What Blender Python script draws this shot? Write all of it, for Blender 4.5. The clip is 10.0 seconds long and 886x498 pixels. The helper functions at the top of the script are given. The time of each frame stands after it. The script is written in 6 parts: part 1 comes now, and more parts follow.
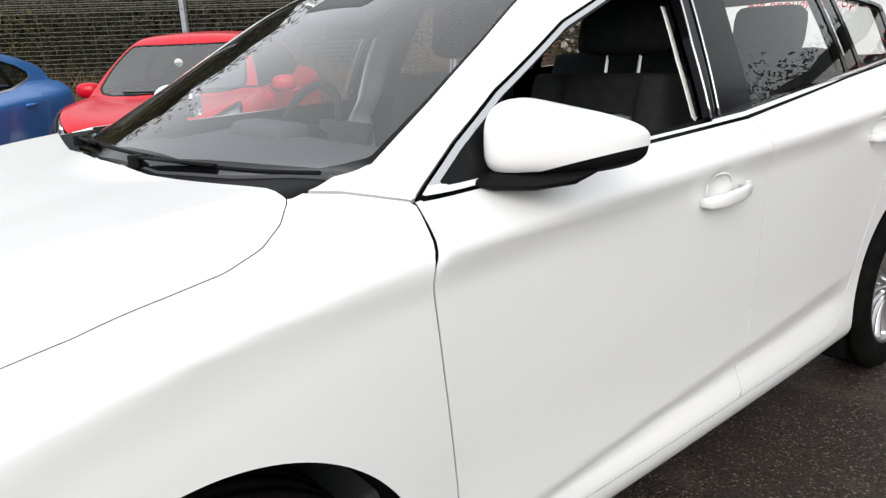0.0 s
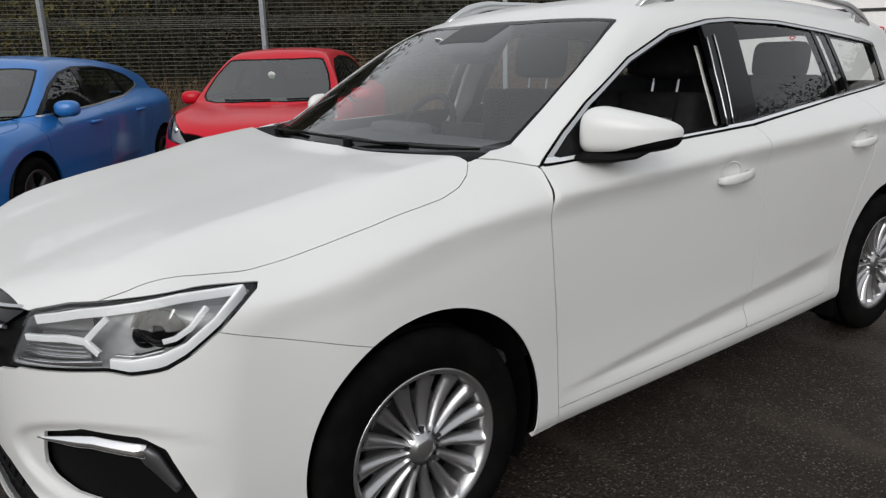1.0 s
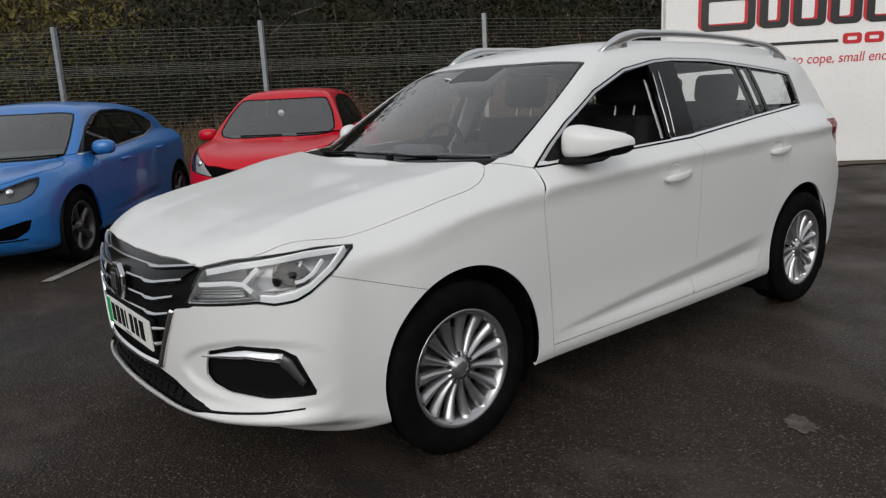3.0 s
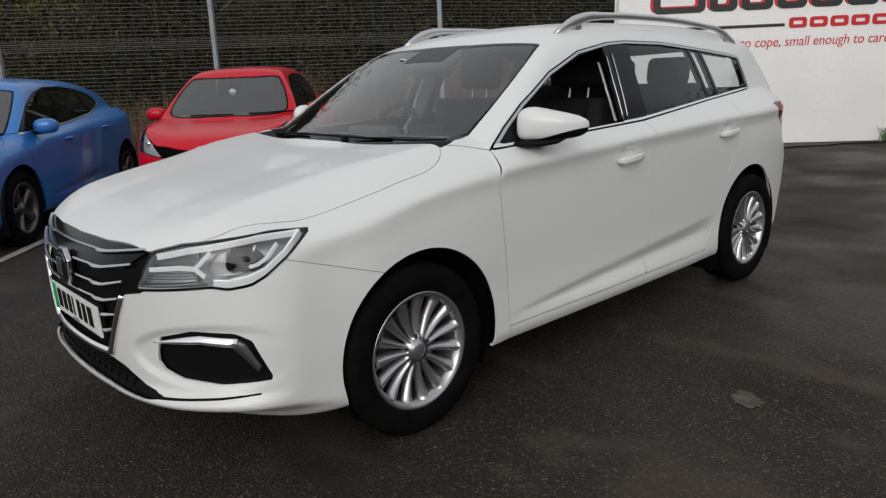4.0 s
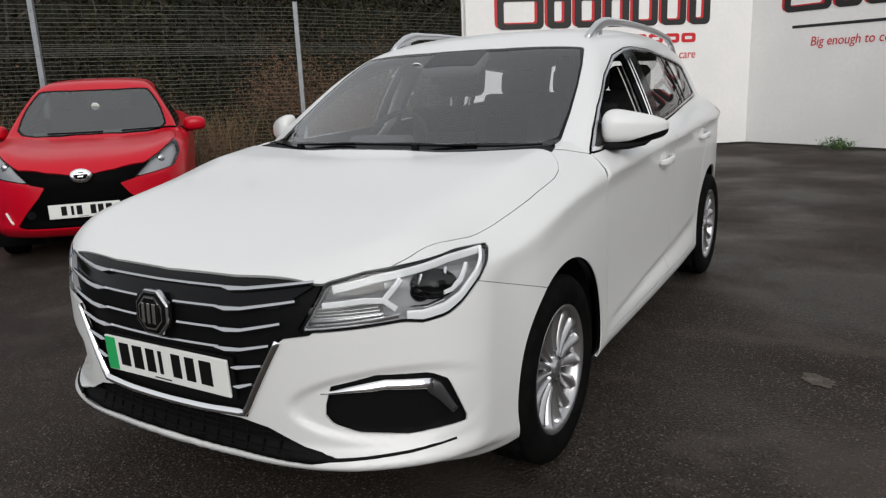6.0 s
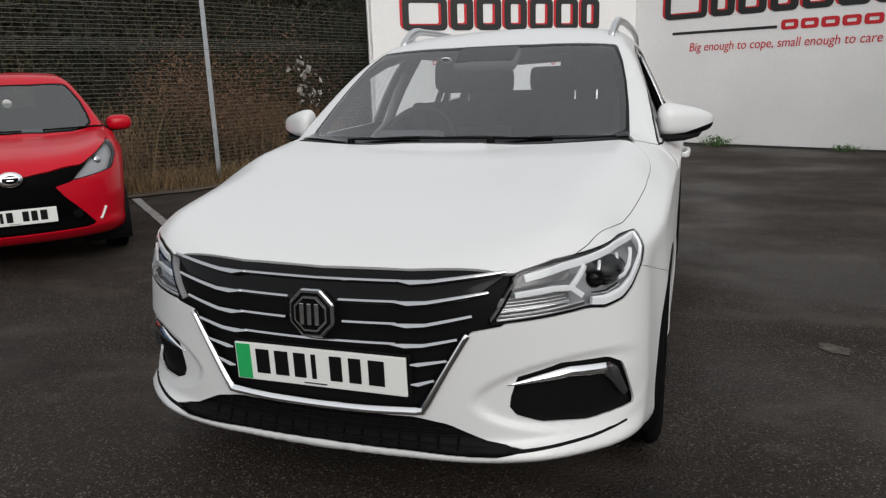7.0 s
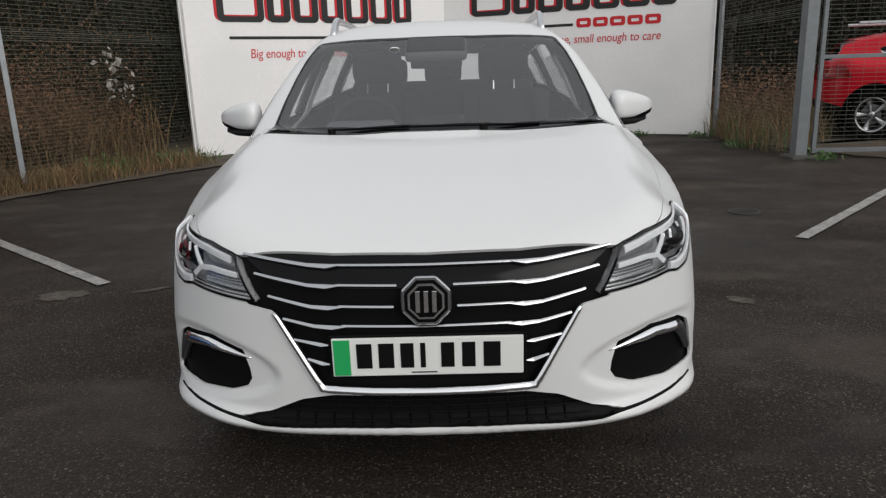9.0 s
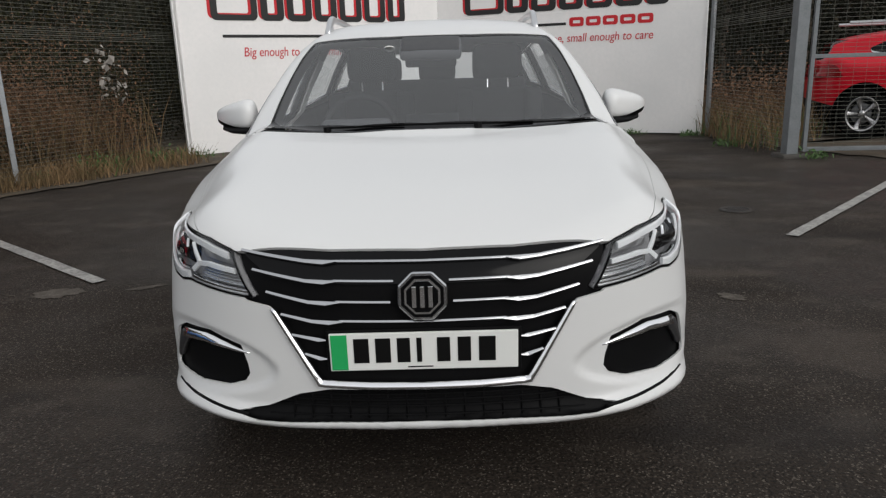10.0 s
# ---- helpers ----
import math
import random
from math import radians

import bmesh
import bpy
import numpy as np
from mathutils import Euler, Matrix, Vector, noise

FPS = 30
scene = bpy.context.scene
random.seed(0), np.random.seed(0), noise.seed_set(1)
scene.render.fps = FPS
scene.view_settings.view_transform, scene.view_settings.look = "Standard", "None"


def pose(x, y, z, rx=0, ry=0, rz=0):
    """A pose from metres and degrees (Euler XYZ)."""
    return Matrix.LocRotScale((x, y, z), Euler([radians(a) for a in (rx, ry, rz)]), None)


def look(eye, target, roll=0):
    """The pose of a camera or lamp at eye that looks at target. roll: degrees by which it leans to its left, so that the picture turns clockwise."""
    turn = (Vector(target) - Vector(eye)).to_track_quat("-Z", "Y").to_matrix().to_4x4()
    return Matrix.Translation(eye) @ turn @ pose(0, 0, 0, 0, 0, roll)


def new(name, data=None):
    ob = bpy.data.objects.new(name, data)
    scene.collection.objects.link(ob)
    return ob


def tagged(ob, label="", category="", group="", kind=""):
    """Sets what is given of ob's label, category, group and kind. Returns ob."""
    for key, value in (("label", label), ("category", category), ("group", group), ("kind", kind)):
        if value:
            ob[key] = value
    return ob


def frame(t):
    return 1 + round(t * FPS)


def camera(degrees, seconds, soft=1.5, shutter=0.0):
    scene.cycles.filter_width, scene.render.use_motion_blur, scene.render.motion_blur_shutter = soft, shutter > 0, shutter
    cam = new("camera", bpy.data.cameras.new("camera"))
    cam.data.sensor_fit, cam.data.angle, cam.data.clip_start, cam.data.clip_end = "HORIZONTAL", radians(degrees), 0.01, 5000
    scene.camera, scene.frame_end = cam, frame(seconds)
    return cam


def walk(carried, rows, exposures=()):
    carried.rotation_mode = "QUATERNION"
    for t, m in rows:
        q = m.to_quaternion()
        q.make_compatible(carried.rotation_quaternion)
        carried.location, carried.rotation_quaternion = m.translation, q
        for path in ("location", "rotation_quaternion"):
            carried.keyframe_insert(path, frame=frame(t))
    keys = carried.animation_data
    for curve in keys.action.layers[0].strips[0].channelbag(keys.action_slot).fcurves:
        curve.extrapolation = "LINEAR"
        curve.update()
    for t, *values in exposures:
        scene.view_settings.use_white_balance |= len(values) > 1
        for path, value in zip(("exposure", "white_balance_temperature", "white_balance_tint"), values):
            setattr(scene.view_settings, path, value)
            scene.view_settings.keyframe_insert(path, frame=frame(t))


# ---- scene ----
cam = camera(63.4, 10.0, soft=1.3)
PATH = [
    (0, (1.745, -0.249, 1.26), (0.261, 0.975, 0.712), -2.4),
    (0.5, (1.992, -0.611, 1.272), (0.474, 0.59, 0.768), -1.7),
    (1, (2.228, -0.946, 1.302), (0.684, 0.219, 0.793), -1.4),
    (1.5, (2.381, -1.278, 1.31), (0.884, -0.06, 0.783), -2.2),
    (2, (2.591, -1.438, 1.304), (1.083, -0.213, 0.825), -3.0),
    (2.5, (2.736, -1.538, 1.32), (1.21, -0.326, 0.872), -2.6),
    (2.7, (2.761, -1.577, 1.303), (1.232, -0.359, 0.884), -2.6),
    (4, (2.756, -1.575, 1.31), (1.32, -0.267, 0.834), -2.3),
    (4.5, (2.749, -1.618, 1.307), (1.462, -0.179, 0.784), -2.4),
    (5, (2.5, -1.851, 1.293), (1.343, -0.326, 0.713), -3.7),
    (5.5, (2.146, -1.984, 1.266), (1.049, -0.406, 0.712), -4.2),
    (6, (1.701, -2.153, 1.3), (0.711, -0.476, 0.844), -2.4),
    (6.2, (1.585, -2.239, 1.293), (0.645, -0.527, 0.862), -2.7),
    (7.3, (0.678, -2.593, 1.294), (0.169, -0.714, 0.835), -1.4),
    (7.5, (0.53, -2.655, 1.28), (0.108, -0.75, 0.837), -1.4),
    (8, (0.266, -2.721, 1.311), (0.071, -0.788, 0.833), -1.6),
    (8.5, (0.141, -2.688, 1.297), (0.045, -0.751, 0.808), -2.4),
    (9, (0.101, -2.7, 1.296), (0.048, -0.763, 0.801), -1.9),
    (9.5, (0.096, -2.722, 1.296), (0.041, -0.788, 0.789), -2.1),
    (10, (0.094, -2.729, 1.296), (0.06, -0.792, 0.797), -1.8),
]
walk(cam, [(t, look(eye, target, roll)) for t, eye, target, roll in PATH],
     exposures=[(0, .70), (.25, .32), (.5, .03), (1, -.09), (1.5, -.20), (2.5, -.25), (4, -.30), (4.5, -.20), (5.2, -.13), (6, -.09), (7.5, -.16), (9, -.18), (10, -.17)])

# ---- daylight: an overcast sky with a broad, weak sun ----
world = bpy.data.worlds.new("overcast_sky")
scene.world = world
world.use_nodes = True
wn = world.node_tree.nodes
sky = wn.new("ShaderNodeTexSky")
sky.sky_type, sky.sun_disc = "NISHITA", False
sky.sun_elevation, sky.sun_rotation = radians(32), radians(142)
sky.air_density, sky.dust_density = 1.0, 3.0
grey = wn.new("ShaderNodeHueSaturation")
grey.inputs["Saturation"].default_value = 0.22
world.node_tree.links.new(sky.outputs[0], grey.inputs["Color"])
cloud = wn.new("ShaderNodeMix")
cloud.data_type = "RGBA"
cloud.inputs["Factor"].default_value = 0.65
cloud.inputs["B"].default_value = (6.15, 6.3, 6.5, 1)       # an even layer of cloud
world.node_tree.links.new(grey.outputs[0], cloud.inputs["A"])
world.node_tree.links.new(cloud.outputs["Result"], wn["Background"].inputs["Color"])
wn["Background"].inputs["Strength"].default_value = 0.15
sun = new("sun", bpy.data.lights.new("sun", "SUN"))
sun.data.energy, sun.data.angle, sun.data.color = 1.12, radians(45), (1.0, 0.97, 0.93)
sun.matrix_world = look((10, -13, 9), (0, 0, 0))


# ---- materials ----
def material(name, colour, rough=.5, metal=0.0, coat=0.0, mottle=(), grain=(), bump=(), speck=(), spec=.5, vary=0.0):
    """mottle and grain: (size in metres, second colour, share); bump: (size, depth); speck: (size, colour, threshold)."""
    m = bpy.data.materials.new(name)
    m.use_nodes = True
    n, link = m.node_tree.nodes, m.node_tree.links.new
    b = n["Principled BSDF"]
    b.inputs["Roughness"].default_value, b.inputs["Metallic"].default_value = rough, metal
    b.inputs["Coat Weight"].default_value, b.inputs["Coat Roughness"].default_value = coat, .03
    b.inputs["Specular IOR Level"].default_value = spec
    base = n.new("ShaderNodeRGB")
    base.outputs[0].default_value = (*colour, 1)
    out, place = base.outputs[0], n.new("ShaderNodeTexCoord").outputs["Object"]
    for size, other, share in (x for x in (mottle, grain) if x):
        tex, ramp, mix = n.new("ShaderNodeTexNoise"), n.new("ShaderNodeMapRange"), n.new("ShaderNodeMix")
        tex.inputs["Scale"].default_value, tex.inputs["Detail"].default_value = 1 / size, 6
        link(place, tex.inputs["Vector"])
        link(tex.outputs["Fac"], ramp.inputs["Value"])
        ramp.inputs["From Min"].default_value, ramp.inputs["From Max"].default_value = .38, .68
        ramp.inputs["To Max"].default_value = share
        mix.data_type = "RGBA"
        link(ramp.outputs[0], mix.inputs["Factor"])
        link(out, mix.inputs["A"])
        mix.inputs["B"].default_value = (*other, 1)
        out = mix.outputs["Result"]
    if speck:
        tex, ramp, mix = n.new("ShaderNodeTexVoronoi"), n.new("ShaderNodeMapRange"), n.new("ShaderNodeMix")
        tex.inputs["Scale"].default_value = 1 / speck[0]
        link(place, tex.inputs["Vector"])
        sep = n.new("ShaderNodeSeparateColor")
        link(tex.outputs["Color"], sep.inputs[0])
        link(sep.outputs[0], ramp.inputs["Value"])
        ramp.inputs["From Min"].default_value, ramp.inputs["From Max"].default_value = speck[2], 1
        mix.data_type = "RGBA"
        link(ramp.outputs[0], mix.inputs["Factor"])
        link(out, mix.inputs["A"])
        mix.inputs["B"].default_value = (*speck[1], 1)
        out = mix.outputs["Result"]
    if vary:
        geo, hsv, rng = n.new("ShaderNodeNewGeometry"), n.new("ShaderNodeHueSaturation"), n.new("ShaderNodeMapRange")
        link(geo.outputs["Random Per Island"], rng.inputs["Value"])
        rng.inputs["To Min"].default_value, rng.inputs["To Max"].default_value = 1 - vary, 1 + vary
        link(rng.outputs[0], hsv.inputs["Value"])
        link(out, hsv.inputs["Color"])
        out = hsv.outputs[0]
    link(out, b.inputs["Base Color"])
    if bump:
        tex, bmp = n.new("ShaderNodeTexNoise"), n.new("ShaderNodeBump")
        tex.inputs["Scale"].default_value, tex.inputs["Detail"].default_value = 1 / bump[0], 4
        link(place, tex.inputs["Vector"])
        link(tex.outputs["Fac"], bmp.inputs["Height"])
        bmp.inputs["Distance"].default_value = bump[1]
        link(bmp.outputs[0], b.inputs["Normal"])
    return m


def pane(name, tint, gloss=1.0):
    """Thin glass: clear but tinted, with the gloss that its angle gives, the same from both sides."""
    m = bpy.data.materials.new(name)
    m.use_nodes = True
    n, link = m.node_tree.nodes, m.node_tree.links.new
    n.remove(n["Principled BSDF"])
    clear, shine, mix, weight, power, share = (n.new(k) for k in ("ShaderNodeBsdfTransparent", "ShaderNodeBsdfGlossy", "ShaderNodeMixShader", "ShaderNodeLayerWeight", "ShaderNodeMath", "ShaderNodeMath"))
    clear.inputs["Color"].default_value = (*tint, 1)
    shine.inputs["Roughness"].default_value = .01
    weight.inputs["Blend"].default_value = .5
    power.operation, share.operation = "POWER", "MULTIPLY_ADD"
    power.inputs[1].default_value = 5
    share.inputs[1].default_value, share.inputs[2].default_value = .9 * min(gloss, 1.05), .04 * gloss
    link(weight.outputs["Facing"], power.inputs[0])
    link(power.outputs[0], share.inputs[0])
    link(share.outputs[0], mix.inputs[0])
    link(clear.outputs[0], mix.inputs[1])
    link(shine.outputs[0], mix.inputs[2])
    link(mix.outputs[0], n["Material Output"].inputs["Surface"])
    return m


WHITE = material("white_car_paint", (.70, .705, .70), .36, coat=.35, mottle=(.6, (.69, .69, .685), .6))
BLUE = material("blue_car_paint", (.018, .155, .47), .35, metal=.1, coat=.5, mottle=(.5, (.018, .14, .42), .6))
RED = material("red_car_paint", (.52, .003, .016), .30, coat=.25, spec=.2, mottle=(.5, (.47, .004, .014), .6))
BLACK_GLOSS = material("black_gloss_plastic", (.004, .004, .0045), .10, spec=.16)
BLACK_PLASTIC = material("black_plastic", (.005, .005, .0055), .55, spec=.07, grain=(.004, (.009, .009, .009), .5))
MESH_BLACK = material("black_grille_plastic", (.002, .002, .0022), .5, spec=.02)
CHROME = material("chrome", (.92, .92, .93), .12, metal=1.0)
ALLOY = material("silver_alloy", (.47, .47, .48), .30, metal=.9, mottle=(.05, (.5, .5, .5), .5))
ALLOY_DARK = material("dark_alloy", (.12, .12, .125), .4, metal=.8)
RUBBER = material("tyre_rubber", (.004, .004, .004), .85, spec=.04, mottle=(.06, (.009, .0085, .008), .6), bump=(.01, .002))
RAIL = material("brushed_aluminium", (.62, .63, .64), .3, metal=.9)
CLOTH = material("dark_seat_cloth", (.014, .014, .015), .9, spec=.2, grain=(.04, (.024, .024, .026), .6))
TRIM = material("dark_grey_trim", (.075, .076, .08), .7, spec=.3, grain=(.03, (.09, .09, .092), .5))
LINER = material("grey_headliner", (.80, .79, .75), .9, grain=(.06, (.72, .71, .68), .5))
CLEAR = pane("clear_lens", (.95, .96, .96), 1.0)
SCREEN = pane("windscreen_glass", (.90, .93, .95), 4.0)
CAR_SCREEN = pane("reflecting_car_windscreen", (.56, .66, .63), 5.0)
GLASS = pane("tinted_side_glass", (.86, .88, .88), 1.5)
DARK_GLASS = pane("dark_car_glass", (.50, .55, .54), 2.0)
REFLECTOR = material("lamp_reflector", (.75, .76, .78), .14, metal=.9)
LAMP_GREY = material("lamp_housing", (.40, .40, .415), .25, metal=.25)
SATIN = material("satin_chrome", (.56, .565, .58), .2, metal=1.0)
LIGHT_GUIDE = material("white_light_guide", (.86, .87, .89), .22, coat=.5)
RED_LENS = material("red_lamp_lens", (.22, .008, .010), .15, coat=.25, spec=.3)
ORANGE_LENS = material("orange_lamp_lens", (.7, .16, .04), .15, coat=.8)
PLATE_WHITE = material("number_plate_white", (.78, .79, .76), .35)
PLATE_GREEN = material("number_plate_green", (.02, .38, .11), .35)
PLATE_BLACK = material("number_plate_black", (.006, .006, .006), .4, spec=.15)
TARMAC = material("dark_tarmac", (.034, .0258, .0196), .88, spec=.2, mottle=(1.5, (.045, .034, .0255), .95), grain=(.012, (.009, .0075, .006), .95), bump=(.012, .016), speck=(.0055, (.17, .145, .12), .89))


def worn(m, size, low, high, stretch=(1, 1, 1), stain=None):
    """Uneven sheen on a material, and pale streaked stains of a shape of their own."""
    n, link = m.node_tree.nodes, m.node_tree.links.new
    b = n["Principled BSDF"]
    coords, tex, rng = n.new("ShaderNodeTexCoord"), n.new("ShaderNodeTexNoise"), n.new("ShaderNodeMapRange")
    tex.inputs["Scale"].default_value, tex.inputs["Detail"].default_value = 1 / size, 5
    link(coords.outputs["Object"], tex.inputs["Vector"])
    link(tex.outputs["Fac"], rng.inputs["Value"])
    rng.inputs["From Min"].default_value, rng.inputs["From Max"].default_value = .40, .62
    rng.inputs["To Min"].default_value, rng.inputs["To Max"].default_value = low, high
    link(rng.outputs[0], b.inputs["Roughness"])
    if stain:
        turn, t2, r2, mix = n.new("ShaderNodeMapping"), n.new("ShaderNodeTexNoise"), n.new("ShaderNodeMapRange"), n.new("ShaderNodeMix")
        turn.inputs["Scale"].default_value, turn.inputs["Rotation"].default_value = stretch, (0, 0, -.5)
        t2.inputs["Scale"].default_value, t2.inputs["Detail"].default_value, t2.inputs["Distortion"].default_value = 1 / stain[0], 7, .15
        link(coords.outputs["Object"], turn.inputs["Vector"])
        link(turn.outputs[0], t2.inputs["Vector"])
        link(t2.outputs["Fac"], r2.inputs["Value"])
        r2.inputs["From Min"].default_value, r2.inputs["From Max"].default_value, r2.inputs["To Max"].default_value = .56, .66, stain[2]
        mix.data_type = "RGBA"
        old = b.inputs["Base Color"].links[0].from_socket
        link(r2.outputs[0], mix.inputs["Factor"])
        link(old, mix.inputs["A"])
        mix.inputs["B"].default_value = (*stain[1], 1)
        link(mix.outputs["Result"], b.inputs["Base Color"])


worn(TARMAC, .9, .55, .9, (.85, 1.25, 1), (.40, (.080, .066, .054), .4))
worn(TARMAC, 1.1, .50, .9, (.6, 1.5, 1), (1.5, (.017, .014, .0125), .65))
worn(TARMAC, 1.6, .42, .9, (.7, 1.4, 1), (.9, (.078, .062, .049), .45))
LINE_PAINT = material("worn_white_line_paint", (.42, .41, .38), .7, mottle=(.12, (.22, .21, .2), .8), grain=(.02, (.10, .10, .10), .7))
BOARD = material("white_painted_board", (.86, .845, .83), .5, mottle=(1.2, (.74, .74, .73), .6), grain=(.06, (.76, .76, .75), .4))
SIGN_BLACK = material("black_sign_vinyl", (.012, .012, .012), .4)
SIGN_RED = material("red_sign_vinyl", (.55, .012, .02), .4)
GALV = material("galvanised_steel", (.28, .30, .315), .5, metal=.5, mottle=(.12, (.20, .22, .23), .7), grain=(.02, (.36, .37, .38), .4))
# darker steel tone for the gate and its post
GALV_DARK = material("dull_weathered_steel", (.17, .185, .195), .55, metal=.4, mottle=(.15, (.12, .135, .14), .7), grain=(.02, (.22, .23, .24), .4))
WIRE = material("green_grey_fence_wire", (.115, .117, .10), .6, metal=.1)
BARK = material("brown_bark", (.07, .055, .04), .9, mottle=(.1, (.11, .10, .08), .8), bump=(.03, .01))
# near-black leaf green; on the backdrop sheet it carries the wood's shade
WOOD_DARK = material("dark_green_leaves", (.012, .014, .007), .7, vary=.4, spec=.25, mottle=(.7, (.024, .018, .009), .8))
LEAF_OLIVE = material("olive_autumn_leaves", (.027, .027, .011), .7, vary=.35, spec=.2, mottle=(.7, (.040, .029, .012), .8))
LEAF_GOLD = material("yellowing_leaves", (.13, .105, .028), .7, vary=.4, spec=.25, mottle=(.7, (.07, .065, .02), .8))
BRACKEN = material("brown_bracken", (.165, .088, .046), .85, vary=.35, mottle=(.5, (.075, .042, .022), .8))
DRY_GRASS = material("dry_tan_grass", (.19, .118, .056), .85, vary=.4, mottle=(.4, (.11, .085, .04), .8))
WEED = material("green_weed", (.06, .12, .03), .6, vary=.5)
PALE_FLOWER = material("pale_seed_heads", (.30, .28, .25), .8, vary=.3)
SOIL = material("verge_soil", (.06, .048, .034), .95, mottle=(.3, (.10, .075, .045), .8), bump=(.05, .03))
ORANGE = material("orange_cone_plastic", (.50, .06, .02), .5)
CONCRETE = material("stained_concrete", (.06, .054, .046), .85, mottle=(.2, (.08, .075, .07), .8), bump=(.02, .004))
RENDER_GREY = material("grey_cladding", (.16, .16, .16), .6, mottle=(2.0, (.12, .12, .12), .6))


# ---- mesh helpers ----
def mesh_object(name, V, F, mat, parent=None, label="", N=None, smooth=True):
    """One mesh object from arrays; N: normals to keep, rows of zero where the mesh's own serve."""
    me = bpy.data.meshes.new(name)
    me.from_pydata([tuple(v) for v in np.asarray(V, float)], [], [tuple(int(i) for i in f) for f in F])
    me.materials.append(mat)
    me.polygons.foreach_set("use_smooth", [smooth] * len(me.polygons))
    me.update()
    if N is not None:
        me.normals_split_custom_set_from_vertices([tuple(n) for n in N])
    ob = new(name, me)
    ob.parent = parent
    return tagged(ob, label)


def part(name, bm, mat, parent=None, label="", smooth=False, flat_angle=None):
    me = bpy.data.meshes.new(name)
    bm.normal_update()
    if flat_angle:
        for e in bm.edges:
            e.smooth = len(e.link_faces) == 2 and e.calc_face_angle(0) < flat_angle
        smooth = True
    for f in bm.faces:
        f.smooth = smooth
    bm.to_mesh(me)
    bm.free()
    me.materials.append(mat)
    ob = new(name, me)
    ob.parent = parent
    return tagged(ob, label)


def empty(name, m, label, category, group=""):
    ob = new(name)
    ob.matrix_basis = m
    return tagged(ob, label, category, group)


def box(size, centre=(0, 0, 0), bevel=0.0, turn=None, bm=None, segments=2):
    """A bevelled block, into bm if one is given."""
    own = bmesh.new()
    bmesh.ops.create_cube(own, size=1)
    bmesh.ops.scale(own, vec=size, verts=own.verts)
    if bevel:
        bmesh.ops.bevel(own, geom=own.edges[:], offset=bevel, segments=segments, profile=.6, affect="EDGES")
    bmesh.ops.transform(own, matrix=Matrix.Translation(centre) @ (turn or Matrix()), verts=own.verts)
    if bm is None:
        return own
    return join(bm, own)


def join(bm, other):
    me = bpy.data.meshes.new("joined")
    other.to_mesh(me)
    other.free()
    bm.from_mesh(me)
    bpy.data.meshes.remove(me)
    return bm


def rod(a, b, r0, r1=None, n=8, bm=None):
    own = bmesh.new()
    a, b = Vector(a), Vector(b)
    bmesh.ops.create_cone(own, cap_ends=True, segments=n, radius1=r0, radius2=r0 if r1 is None else r1, depth=(b - a).length)
    turn = (b - a).to_track_quat("Z", "Y").to_matrix().to_4x4()
    bmesh.ops.transform(own, matrix=Matrix.Translation((a + b) / 2) @ turn, verts=own.verts)
    return own if bm is None else join(bm, own)


def lathe(profile, n=48):
    """Turns (radius, x) pairs round the x axis: arrays of points and quads."""
    p = np.array(profile, float)
    a = np.linspace(0, 2 * np.pi, n, endpoint=False)
    V = np.stack([np.tile(p[:, 1], n), np.outer(np.cos(a), p[:, 0]).ravel(), np.outer(np.sin(a), p[:, 0]).ravel()], 1)
    k = len(p)
    F = [(i * k + j, (i + 1) % n * k + j, (i + 1) % n * k + j + 1, i * k + j + 1) for i in range(n) for j in range(k - 1)]
    return V, F


def tube(points, width, height, up=None, n=10, flat=1.0):
    """A sweep with an oval section (flat below 1: squarer) along points; width and height may change along it."""
    P = np.array(points, float)
    T = np.gradient(P, axis=0)
    T /= np.linalg.norm(T, axis=1)[:, None]
    U = np.array(up if up is not None else (0, 0, 1), float)
    S = np.cross(T, U)
    S /= np.linalg.norm(S, axis=1)[:, None]
    U = np.cross(S, T)
    a = np.linspace(0, 2 * np.pi, n, endpoint=False)
    c, s = (np.sign(f) * np.abs(f) ** flat for f in (np.cos(a), np.sin(a)))
    w, h = (np.broadcast_to(v, len(P))[:, None] / 2 for v in (width, height))
    V = P[:, None] + (w * c)[..., None] * S[:, None] + (h * s)[..., None] * U[:, None]
    m = len(P)
    F = [(i * n + j, (i + 1) * n + j, (i + 1) * n + (j + 1) % n, i * n + (j + 1) % n) for i in range(m - 1) for j in range(n)]
    F += [tuple(range(n)), tuple((m - 1) * n + j for j in range(n))[::-1]]
    return V.reshape(-1, 3), F


def prism(outline, depth, y=0.0, bevel=0.0):
    """A plate with an outline in x and z, its face at y towards -y."""
    bm = bmesh.new()
    front = [bm.verts.new((x, y, z)) for x, z in outline]
    f = bm.faces.new(front)
    got = bmesh.ops.extrude_face_region(bm, geom=[f])
    bmesh.ops.translate(bm, vec=(0, depth, 0), verts=[v for v in got["geom"] if isinstance(v, bmesh.types.BMVert)])
    bmesh.ops.recalc_face_normals(bm, faces=bm.faces)
    if bevel:
        bmesh.ops.bevel(bm, geom=bm.edges[:], offset=bevel, segments=1, affect="EDGES")
    return bm


